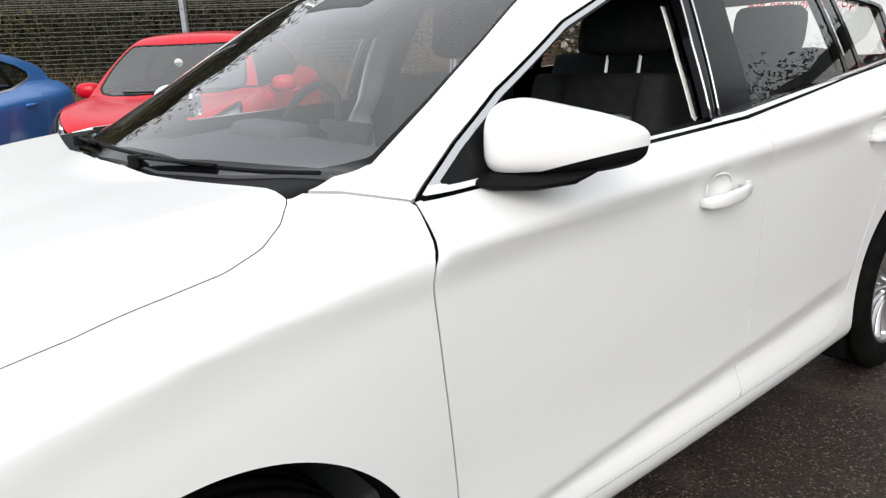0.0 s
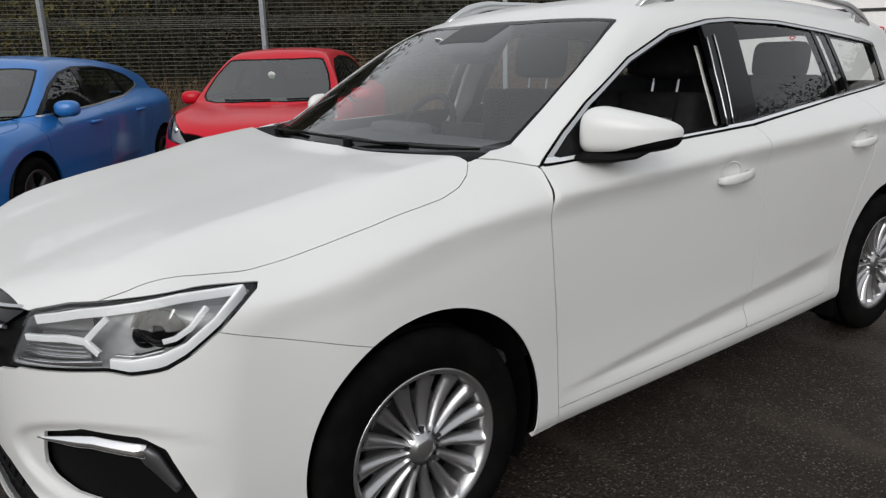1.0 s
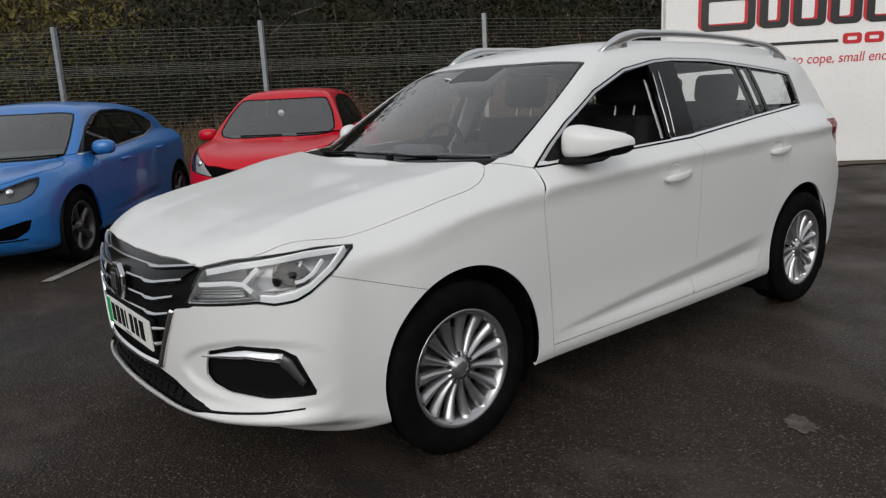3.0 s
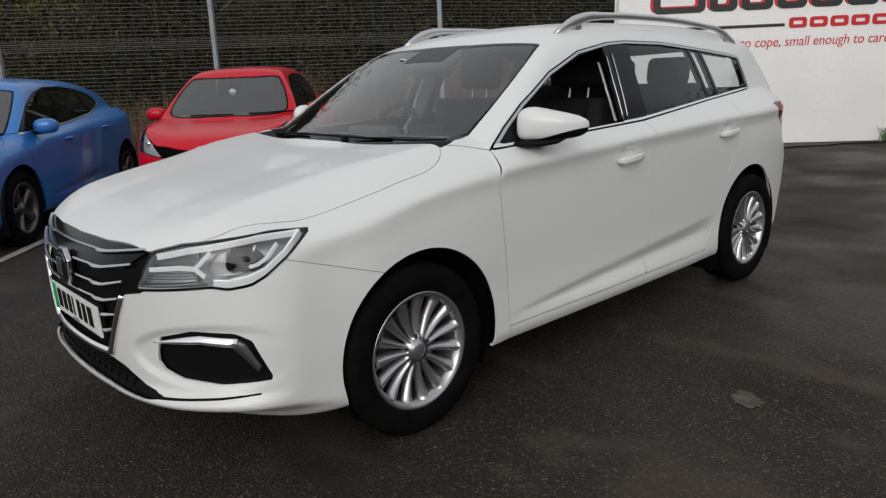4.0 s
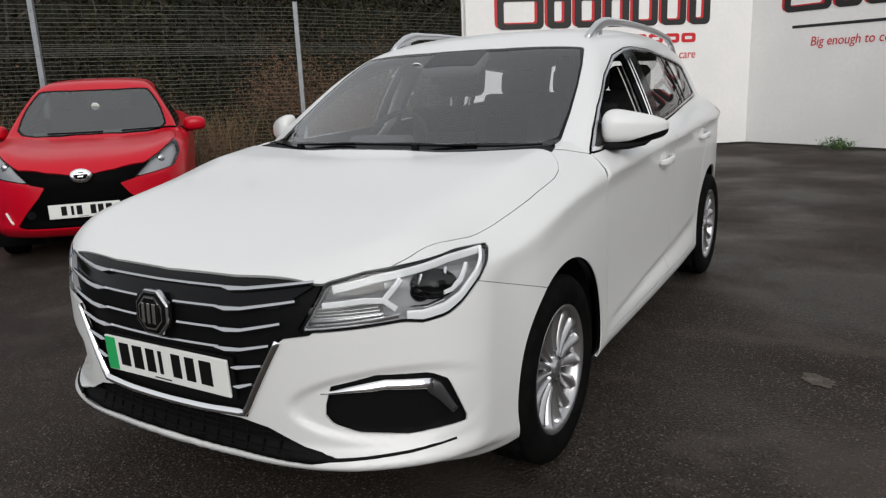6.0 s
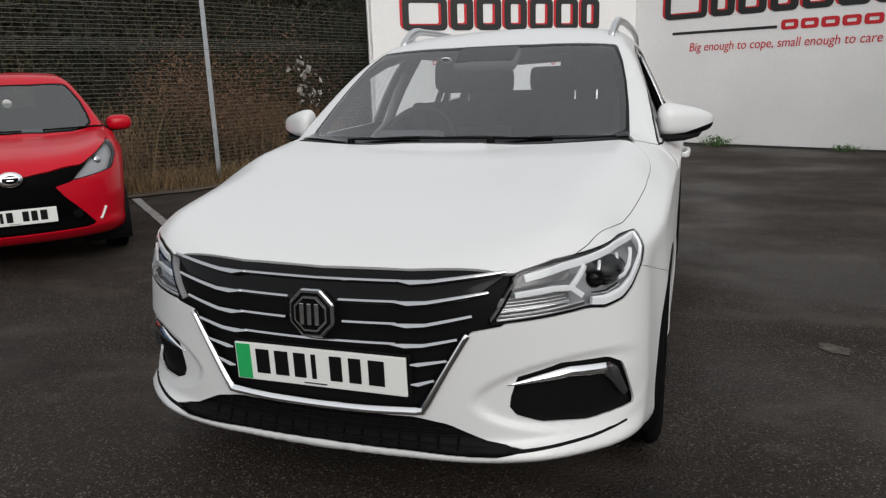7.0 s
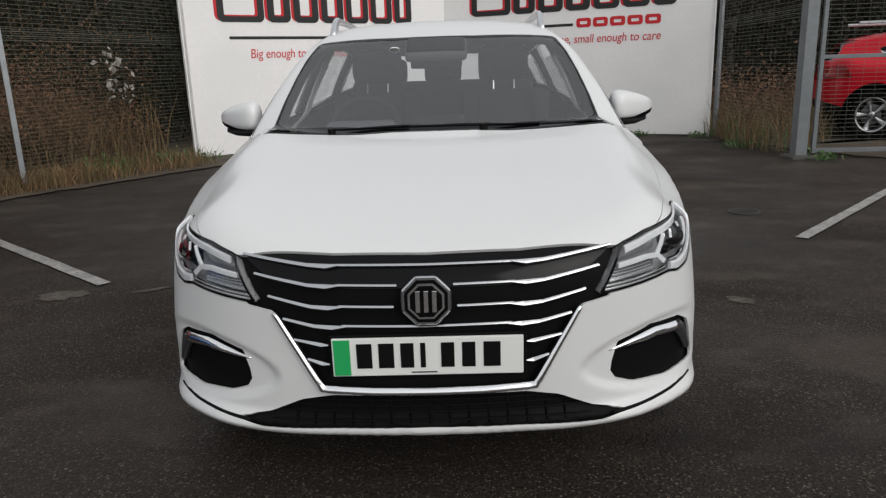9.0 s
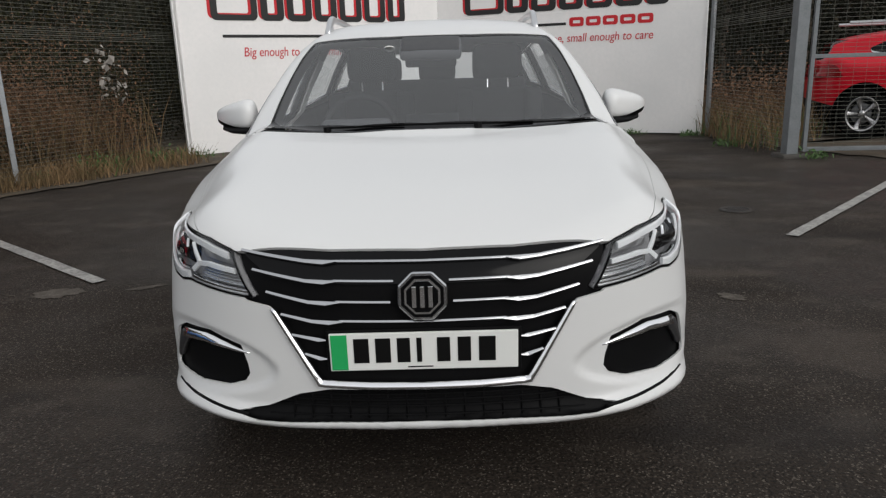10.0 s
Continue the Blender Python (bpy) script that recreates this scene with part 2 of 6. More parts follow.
# ---- shells cut into panels ----
def shell(field, y0, y1, zc, steps=(70, 235, 40), around=180, reach=1.6):
    """The left half of the skin of a solid: rays from a line at x = 0, z = zc between y0 and y1, and round its ends."""
    th = np.radians(np.linspace(-90, 90, around + 1))
    tilt = np.concatenate([np.linspace(-90, 0, steps[0], endpoint=False), np.zeros(steps[1]), np.linspace(0, 90, steps[2] + 1)[1:]])
    along = np.concatenate([np.full(steps[0], y0), np.linspace(y0, y1, steps[1]), np.full(steps[2], y1)])
    tilt = np.radians(tilt)[:, None]
    D = np.stack([np.cos(tilt) * np.cos(th), np.sin(tilt) + 0 * th, np.cos(tilt) * np.sin(th)], -1)
    O = np.stack([0 * along, along, 0 * along + zc], -1)[:, None]
    lo, hi = np.zeros(D.shape[:2]), np.full(D.shape[:2], reach)
    for _ in range(26):
        mid = (lo + hi) / 2
        P = O + mid[..., None] * D
        inside = field(P[..., 0], P[..., 1], P[..., 2]) < 0
        lo, hi = np.where(inside, mid, lo), np.where(inside, hi, mid)
    V = (O + hi[..., None] * D).reshape(-1, 3)
    V[:, 0] = np.where(np.abs(V[:, 0]) < 1e-6, 0, V[:, 0])
    n, m = len(along), around + 1
    i, j = np.meshgrid(np.arange(n - 1), np.arange(m - 1), indexing="ij")
    a, b, c, d = i * m + j, i * m + j + 1, (i + 1) * m + j + 1, (i + 1) * m + j
    F = np.concatenate([np.stack([a, b, c], -1).reshape(-1, 3), np.stack([a, c, d], -1).reshape(-1, 3)])
    return weld(V, F)


def weld(V, F):
    _, first, back = np.unique(np.round(V, 5), axis=0, return_index=True, return_inverse=True)
    F = back.ravel()[F]
    F = F[(F[:, 0] != F[:, 1]) & (F[:, 1] != F[:, 2]) & (F[:, 2] != F[:, 0])]
    return V[first], F


def clip(V, F, d):
    """What of a skin of triangles lies where d is below zero, cut along d = 0."""
    if not len(F):
        return V, F
    ins = d < 0
    count = ins[F].sum(1)
    keep = [F[count == 3]]
    one, two = F[count == 1], F[count == 2]
    if len(one):
        one = np.stack([np.roll(f, -k) for f, k in zip(one, np.argmax(ins[one], 1))])
    if len(two):
        two = np.stack([np.roll(f, -k) for f, k in zip(two, np.argmin(ins[two], 1))])
    cuts, made = {}, []

    def cut(i, j):
        key = (i, j) if i < j else (j, i)
        if key not in cuts:
            t = d[i] / (d[i] - d[j])
            cuts[key] = len(V) + len(made)
            made.append(V[i] + t * (V[j] - V[i]))
        return cuts[key]

    extra = []
    for a, b, c in one:
        extra.append((a, cut(a, b), cut(a, c)))
    for a, b, c in two:
        p, q = cut(a, b), cut(a, c)
        extra += [(p, b, c), (p, c, q)]
    if extra:
        keep.append(np.array(extra))
    F = np.concatenate(keep)
    W = np.concatenate([V, np.array(made)]) if made else V
    used, back = np.unique(F, return_inverse=True)
    return W[used], back.reshape(F.shape)


def outline_sd(a, b, poly, round_by=0.0):
    """Signed distance to a closed outline, below zero inside."""
    p = np.array(poly, float)
    q = np.roll(p, -1, 0)
    best, inside = np.full(len(a), 1e9), np.zeros(len(a), bool)
    for (x0, y0), (x1, y1) in zip(p, q):
        dx, dy = x1 - x0, y1 - y0
        t = np.clip(((a - x0) * dx + (b - y0) * dy) / (dx * dx + dy * dy + 1e-12), 0, 1)
        best = np.minimum(best, np.hypot(a - x0 - t * dx, b - y0 - t * dy))
        cross = ((y0 > b) != (y1 > b)) & (a < (x1 - x0) * (b - y0) / (y1 - y0 + 1e-15) + x0)
        inside ^= cross
    return np.where(inside, -best, best) - round_by


def slope_of(field, V, e=.004):
    N = np.stack([field(*(V + e * k).T) - field(*(V - e * k).T) for k in np.eye(3)], 1)
    return N / (np.linalg.norm(N, axis=1)[:, None] + 1e-9)


def panel(name, V, F, field, mat, parent, label="", side=0, rim=.012, lift=0.0):
    """A piece of skin with a turned-in edge. side: +1 left, -1 right, 0 both halves as one."""
    if not len(F):
        return None
    if side <= 0:
        M = V * (-1, 1, 1)
        V, F = (M, F[:, ::-1]) if side else weld(np.concatenate([V, M]), np.concatenate([F, F[:, ::-1] + len(V)]))
    N = slope_of(field, V, .012)
    V = V + lift * N
    ends = np.concatenate([F[:, [0, 1]], F[:, [1, 2]], F[:, [2, 0]]])
    key = np.sort(ends, 1)
    _, back, count = np.unique(key, axis=0, return_inverse=True, return_counts=True)
    edge = ends[count[back.ravel()] == 1]
    faces = [tuple(f[::-1]) for f in F]
    if rim and len(edge):
        ids = np.unique(edge)
        at = {int(v): k for k, v in enumerate(ids)}
        n0, k = len(V), len(ids)
        V = np.concatenate([V, V[ids], V[ids] - rim * N[ids]])
        N = np.concatenate([N, np.zeros((2 * k, 3))])
        faces += [(n0 + at[int(a)], n0 + at[int(b)], n0 + k + at[int(b)], n0 + k + at[int(a)]) for a, b in edge]
    return mesh_object(name, V, faces, mat, parent, label, N)


def solve_y(field, x, z, y0=-1.4, y1=-.2):
    """Where a solid's front stands at x and z."""
    x, z = np.asarray(x, float), np.asarray(z, float)
    lo, hi = np.full(x.shape, y0), np.full(x.shape, y1)
    for _ in range(26):
        mid = (lo + hi) / 2
        out = field(x, mid, z) > 0
        lo, hi = np.where(out, mid, lo), np.where(out, hi, mid)
    return hi


def solve_x(field, y, z, x1=1.3):
    y, z = np.asarray(y, float), np.asarray(z, float)
    lo, hi = np.zeros(y.shape), np.full(y.shape, x1)
    for _ in range(26):
        mid = (lo + hi) / 2
        ins = field(mid, y, z) < 0
        lo, hi = np.where(ins, mid, lo), np.where(ins, hi, mid)
    return hi


def solve_z(field, x, y, z0=.7, z1=1.9):
    x, y = np.asarray(x, float), np.asarray(y, float)
    lo, hi = np.full(x.shape, z0), np.full(x.shape, z1)
    for _ in range(26):
        mid = (lo + hi) / 2
        ins = field(x, y, mid) < 0
        lo, hi = np.where(ins, mid, lo), np.where(ins, hi, mid)
    return hi


# ---- car bodies as implicit solids: x across (left side +), y from nose (-) to tail (+), z up, front axle at y = 0 ----
def curve(*pairs):
    """A smooth line through (input, output) pairs, level beyond its ends."""
    xs, ys = (np.array(c, float) for c in zip(*pairs))
    d = np.diff(ys) / np.diff(xs)
    m = np.concatenate([[d[0]], np.where(d[1:] * d[:-1] > 0, 2 * d[1:] * d[:-1] / (d[1:] + d[:-1] + 1e-12), 0), [d[-1]]])

    def at(v):
        v = np.clip(v, xs[0], xs[-1])
        i = np.clip(np.searchsorted(xs, v) - 1, 0, len(xs) - 2)
        h = xs[i + 1] - xs[i]
        t = (v - xs[i]) / h
        return (ys[i] * (1 + 2 * t) * (1 - t) ** 2 + ys[i + 1] * t * t * (3 - 2 * t)
                + h * (m[i] * t * (1 - t) ** 2 + m[i + 1] * t * t * (t - 1)))
    return at


def smax(a, b, k):
    return np.maximum(a, b) + np.clip(k - np.abs(a - b), 0, None) ** 2 / (4 * k)


def ramp(v, a, b):
    return np.clip((v - a) / (b - a), 0, 1)


class Shape:
    """The lines of a car, and the solid that they bound."""
    def __init__(self, half_width, flank, flank_front, crease_z, nose_y, bonnet_z, bonnet_x, deck_z, tail_y, glass_y, roof_z,
                 dimples=(), nose_bow=(.16, .44, .30), corner=.07, belt_round=.05, bottom=.20, hollow=.026,
                 screen=(.10, 1.0, 2.02, .50, .22, .10),   # base y, base z, rake, bow below and above, belly
                 pane=(.795, 1.04, .40, .28),              # half width, height, lean, curve
                 back=(3.55, 1.05, .55), roof_fall=(.10, .10), door=(.42, 2.28), lip=0.0, pocket=0.0, crown=0.0):
        self.dimples = dimples
        self.half_width, self.flank, self.flank_front, self.crease_z, self.nose_y = half_width, flank, flank_front, crease_z, nose_y
        self.bonnet_z, self.bonnet_x, self.deck_z, self.tail_y, self.glass_y, self.roof_z = bonnet_z, bonnet_x, deck_z, tail_y, glass_y, roof_z
        self.nose_bow, self.corner, self.belt_round, self.bottom, self.hollow = nose_bow, corner, belt_round, bottom, hollow
        self.screen, self.pane, self.back, self.roof_fall, self.door, self.lip, self.pocket, self.crown = screen, pane, back, roof_fall, door, lip, pocket, crown

    def field(self, x, y, z):
        """Below zero inside the body."""
        x = np.abs(x)
        zz = z - (self.crease_z(y) - .90) * ramp(z, .3, .8)
        t = ramp(y, .12, .5)
        flank = self.flank(zz) * t + self.flank_front(zz) * (1 - t)
        up = .340 + .150 * ramp(y, self.door[0], self.door[1]) ** .9      # the crease over the sill
        t2 = (up - z) / (up - .312)
        dent = self.hollow * np.clip(np.minimum(t2 / .4, (1 - t2) / .5), 0, 1) * ramp(y, self.door[0] + .05, self.door[0] + .7) * ramp(y, self.door[1], self.door[1] - .25)
        side = x - self.half_width(y) - flank + dent
        for yd, zd, rd, deep in self.dimples:                            # finger cups behind the handles
            side = side + deep * np.clip(1 - ((y - yd) ** 2 + ((z - zd) * 1.25) ** 2) / rd ** 2, 0, 1) ** 1.3
        b2, b4, b0 = self.nose_bow
        front = self.nose_y(z) + b2 * x ** 2 + (b4 + .10 * ramp(z, .5, .75)) * x ** 4 + b0 * np.clip(x - .52, 0, None) ** 2 * ramp(z, .5, .8) - y
        front = front - self.lip * ramp(x, .25, .6) * ramp(z, .345, .318)      # the splitter's wide corners
        roll = self.crown * ramp(x, .58, .76) ** 2 * ramp(y, .05, -.40)          # the bonnet rolls down to the lamps
        top = np.where(y < .45, z - self.bonnet_z(y) - self.bonnet_x(x) + roll, z - self.deck_z(y))
        rear = y - self.tail_y(z) + .25 * x ** 2 + .35 * x ** 4
        low = smax(smax(side, top, self.belt_round), smax(front, rear, .01), self.corner)
        if self.pocket:                                                   # the hollow round each fog lamp, with a ledge above it
            q = ((.6 * x + .8 * y + .13) / .30) ** 2 + ((z - .462) / np.where(z > .462, .112, .105)) ** 2
            mask = ramp(q, 1.0, .70)
            low = low + self.pocket * mask * mask * (3 - 2 * mask) * ramp(.6 * x + .8 * y, .13, -.06)
        low = smax(low, self.bottom - z, .03)
        w, h, lean, bend = self.pane
        glass = (x - w - self.glass_y(y) + lean * (z - h) + bend * np.clip(z - h, 0, 1) ** 2) * .92
        roof = z - self.roof_z(y) + self.roof_fall[0] * x ** 2 + self.roof_fall[1] * x ** 4
        y0, z0, rake, bow0, bow1, belly = self.screen
        bow = bow0 + (bow1 - bow0) * ramp(z, z0, z0 + .42)
        wind = (y0 + rake * (z - z0) - belly * (z - z0) * (z0 + .42 - z) + bow * x * x - y) / (1 + rake * rake) ** .5
        yb, zb, lb = self.back
        hatch = (y - yb + lb * (z - zb) + .25 * x ** 2) * .88
        cab = smax(smax(glass, roof, .07), smax(wind, hatch, .01), .035)
        return -smax(-low, -smax(cab, z0 - .1 - z, .01), .02)


ESTATE = Shape(
    lip=.024, pocket=.015, crown=.075, pane=(.810, 1.04, .378, .28), dimples=((1.29, .914, .056, .024), (2.29, .949, .056, .024)),
    half_width=curve((-.9, .81), (-.6, .838), (-.35, .864), (-.16, .894), (0, .900), (.45, .902), (1.2, .905), (1.8, .901), (2.3, .888), (2.65, .885), (3.0, .855), (3.3, .80), (3.62, .70)),
    flank=curve((.17, -.12), (.21, -.06), (.245, -.028), (.28, -.018), (.45, -.020), (.60, -.015), (.75, -.013), (.82, -.0135), (.855, -.008), (.885, 0),
                (.900, -.006), (.92, -.026), (.945, -.056), (.97, -.092), (1.0, -.138), (1.1, -.26)),
    flank_front=curve((.17, -.10), (.20, -.04), (.225, -.014), (.27, -.004), (.30, -.004), (.45, -.001), (.60, -.004), (.75, -.012), (.82, -.017), (.855, -.017), (.885, -.014),
                      (.90, -.027), (.92, -.056), (.945, -.088), (.972, -.118), (1.0, -.150), (1.06, -.22), (1.2, -.36)),
    crease_z=curve((-.9, .80), (-.35, .825), (0, .893), (.2, .922), (.45, .948), (.94, .972), (1.85, 1.005), (2.42, 1.02), (3.2, 1.03), (3.6, 1.02)),
    nose_y=curve((.18, -.66), (.24, -.72), (.272, -.80), (.290, -.872), (.300, -.892), (.315, -.896), (.332, -.889), (.36, -.881), (.45, -.885), (.58, -.889), (.70, -.892),
                 (.77, -.882), (.82, -.865), (.90, -.80)),
    bonnet_z=curve((-.95, .765), (-.88, .79), (-.80, .825), (-.65, .878), (-.45, .928), (-.2, .971), (.1, 1.020), (.4, 1.048), (.7, 1.05)),
    bonnet_x=curve((0, 0), (.25, 0), (.40, .003), (.55, .006), (.66, .009), (.72, .010), (.76, .001), (.80, -.022), (.86, -.07), (.92, -.14)),
    deck_z=curve((.45, 1.03), (.8, 1.035), (1.1, 1.045), (1.54, 1.062), (2.27, 1.115), (2.95, 1.15), (3.6, 1.13)),
    tail_y=curve((.2, 3.44), (.3, 3.54), (.42, 3.59), (.52, 3.645), (.68, 3.665), (.76, 3.625), (.84, 3.56), (.95, 3.535), (1.1, 3.50), (1.3, 3.40), (1.45, 3.28)),
    glass_y=curve((.3, 0), (.5, .01), (1.2, .015), (2.0, 0), (2.6, -.035), (3.1, -.09), (3.5, -.16)),
    roof_fall=(.08, .10), roof_z=curve((.9, 1.44), (1.1, 1.484), (1.4, 1.532), (1.8, 1.552), (2.3, 1.547), (2.8, 1.520), (3.2, 1.475), (3.5, 1.42)))


# ---- ground, verge, parking lines ----
def ground_z(x, y):
    return .014 * np.maximum(-np.asarray(x) - 5.0, 0)


FENCE_DIR = np.array([.562, .827])
FENCE_AT = np.array([-5.18, 5.65])
steps = np.concatenate([np.linspace(-400, -14, 9), np.arange(-12, 14.1, .25), np.linspace(16, 400, 9)])
gx, gy = np.meshgrid(steps, steps, indexing="ij")
gz = np.where(np.abs(gx) < 15, ground_z(gx, gy), ground_z(np.clip(gx, -15, 15), gy))
gz = gz + np.array([[.006 * noise.noise((a * .9, b * .9, 3.0)) if max(abs(a), abs(b)) < 14 and max(abs(a - .2), abs(b - 1.4)) > 3.4 else 0 for b in steps] for a in steps])
k = len(steps)
ground = mesh_object("ground", np.stack([gx, gy, gz], -1).reshape(-1, 3), [(i * k + j, (i + 1) * k + j, (i + 1) * k + j + 1, i * k + j + 1) for i in range(k - 1) for j in range(k - 1)], TARMAC)
tagged(ground, "dark worn tarmac of a car park, patchy and speckled", "ground", kind="structure")


def strip(name, points, width, mat, label, category, lift=.004, seg=.2, ragged=0.0):
    """A painted or laid strip that follows the ground along a line of points."""
    V, F = [], []
    P = [Vector(p) for p in points]
    rows = []
    for a, b in zip(P, P[1:]):
        n = max(2, int((b - a).length / seg))
        rows += [(a.lerp(b, i / n), (b - a).normalized()) for i in range(n)]
    rows.append((P[-1], (P[-1] - P[-2]).normalized()))
    for c, d in rows:
        s = Vector((-d.y, d.x))
        for e in (-1, 1):
            q = c + s * e * (width / 2 + ragged * noise.noise((c.x * 3, c.y * 3, e)))
            V.append((q.x, q.y, float(ground_z(q.x, q.y)) + lift + .006))
    F = [(2 * i, 2 * i + 2, 2 * i + 3, 2 * i + 1) for i in range(len(rows) - 1)]
    return tagged(mesh_object(name, V, F, mat, smooth=False), label, category, kind="structure")


strip("parking_line", [(-5.3, 4.32), (-2.20, 1.665)], .09, LINE_PAINT, "worn white parking line painted on the tarmac", "line", ragged=.008)
strip("parking_line", [(5.7, 5.79), (2.555, 2.39)], .09, LINE_PAINT, "worn white parking line painted on the tarmac", "line", ragged=.008)
strip("parking_line", [(-6.9, 2.3), (-3.55, -.56)], .09, LINE_PAINT, "worn white parking line beside the blue car", "line", ragged=.008)
strip("verge", [tuple(FENCE_AT + FENCE_DIR * s + np.array([-.827, .562]) * 3.55) for s in np.arange(-14, 9.1, 1)], 8.2, SOIL, "rough soil verge under the fence", "verge", lift=.012, ragged=.12)
strip("verge", [(7.05, 14.0), (7.05, 8.9), (8.0, 7.05), (14, 6.3)], 5.4, SOIL, "rough soil verge beyond the gate post", "verge", lift=.012, ragged=.15)


PALE_TARMAC = material("worn_pale_tarmac", (.125, .108, .09), .9, spec=.3, mottle=(.07, (.06, .051, .042), .95), grain=(.012, (.03, .025, .02), .6))
IRON = material("dull_cast_iron", (.028, .026, .025), .6, metal=.4, mottle=(.04, (.05, .04, .032), .8))
chips = random.Random(5)


def worn_patch(x, y, length, width, turn, count):
    """A worn place in the tarmac: a ragged sheet of an older and paler surface, with crumbs beside it."""
    bm = bmesh.new()
    c, sn = math.cos(radians(turn)), math.sin(radians(turn))

    def sheet(u0, v0, ru, rv, n):
        rim = []
        for k in range(n):
            a = 2 * math.pi * k / n
            q = .72 + .30 * noise.noise((u0 * 7 + 2 * math.cos(a), v0 * 7 + 2 * math.sin(a), x)) + chips.uniform(-.13, .13)
            u, v = u0 + ru * q * math.cos(a), v0 + rv * q * math.sin(a)
            wx, wy = x + u * c - v * sn, y + u * sn + v * c
            rim.append(bm.verts.new((wx, wy, float(ground_z(wx, wy)) + .004)))
        mid = bm.verts.new((x + u0 * c - v0 * sn, y + u0 * sn + v0 * c, float(ground_z(x, y)) + .004))
        for k in range(n):
            bm.faces.new((mid, rim[k], rim[(k + 1) % n]))
    sheet(0, 0, length / 2, width / 2, 34)
    for i in range(count):
        a = 2 * math.pi * (i + chips.uniform(.2, .8)) / count
        q = chips.uniform(1.25, 1.6)
        sheet(length / 2 * q * math.cos(a), width / 2 * q * math.sin(a), width * .09, width * .07, 9)
    ob = part("worn_patch", bm, PALE_TARMAC)
    return tagged(ob, "pale worn patch in the tarmac", "patch", kind="structure")


for spec in ((-2.37, 1.45, .42, .24, 12, 7), (-1.84, 1.53, .34, .09, 25, 5), (1.62, 1.06, .22, .16, -30, 6)):
    worn_patch(*spec)
drain = empty("drain_cover", pose(2.52, 3.37, float(ground_z(2.52, 3.37)) + .004), "small round iron drain cover set in the tarmac", "drain")
mesh_object("frame", *(lambda V, F: (V[:, [1, 2, 0]], F))(*lathe([(.105, 0), (.105, .008), (.13, .008), (.135, 0)], 36)), IRON, drain)
mesh_object("lid", *(lambda V, F: (V[:, [1, 2, 0]], F))(*lathe([(0, .004), (.098, .004), (.102, .002), (.102, 0)], 36)), IRON, drain)
for i in range(-2, 3):
    part("rib", box((.012, .15 - .02 * abs(i), .006), (i * .032, 0, .006), .002), IRON, drain)


# ---- fence of horizontal wires on steel posts ----
def fence_post(x, y, h=2.42, w=.06):
    post = empty("fence_post", pose(x, y, float(ground_z(x, y)), 0, 0, 34), "galvanised steel fence post in the verge", "post", "fence posts")
    part("shaft", box((w, w, h), (0, 0, h / 2), .006), GALV, post)
    part("cap", box((w + .008, w + .008, .012), (0, 0, h + .006), .003), BLACK_PLASTIC, post)
    for i in range(9):
        part("bolt", rod((0, -w / 2 - .012, .2 + i * .26), (0, -w / 2, .2 + i * .26), .009, n=6), GALV, post)
    return post


def fence_panel(a, b, h=2.36):
    a, b = Vector(a), Vector(b)
    L = (b - a).length
    ang = math.degrees(math.atan2(b.y - a.y, b.x - a.x))
    za, zb = float(ground_z(a.x, a.y)), float(ground_z(b.x, b.y))
    p = empty("wire_fence", pose(a.x, a.y, za + .04, 0, -math.degrees(math.atan2(zb - za, L)), ang), "welded wire fence panel of close horizontal wires", "fence", "fence panels")
    V, F = [], []

    def bar(x0, x1, z0, z1, y0, y1):
        k = len(V)
        V.extend([(x, y, z) for z in (z0, z1) for y in (y0, y1) for x in (x0, x1)])
        F.extend([tuple(k + i for i in q) for q in ((0, 1, 5, 4), (2, 6, 7, 3), (0, 4, 6, 2), (1, 3, 7, 5), (4, 5, 7, 6), (0, 2, 3, 1))])
    for i in range(int(h / .0508)):
        z = .02 + i * .0508
        bar(.02, L - .02, z, z + .0046, 0, .004)
    for i in range(6):                                  # the closer wires of the fold
        bar(.02, L - .02, 1.70 + i * .0254, 1.704 + i * .0254, -.018, -.014)
    tagged(mesh_object("wire_infill", V, F, WIRE, p, smooth=False), kind="stuff")
    V, F = [], []
    for i in range(int(L / .1524)):
        x = .05 + i * .1524
        bar(x, x + .0014, 0, h, .005, .0065)
    tagged(mesh_object("wire_upright", V, F, WIRE, p, smooth=False), kind="stuff")
    return p


posts = [np.array(q) for q in ((-13.2, -6.6), (-11.65, -4.15), (-10.05, -1.65), (-8.47, .82), (-6.90, 3.12), (-5.10, 5.70), (-3.95, 9.3))]
for q in posts:
    fence_post(*q)
for q, r in zip(posts, posts[1:]):
    fence_panel(q + np.array([-.03, .02]), r + np.array([-.03, .02]))
fence_panel((4.42, 9.60), (4.38, 6.66))
fence_post(4.42, 9.62)
fence_panel((4.42, 9.64), (1.6, 13.6))

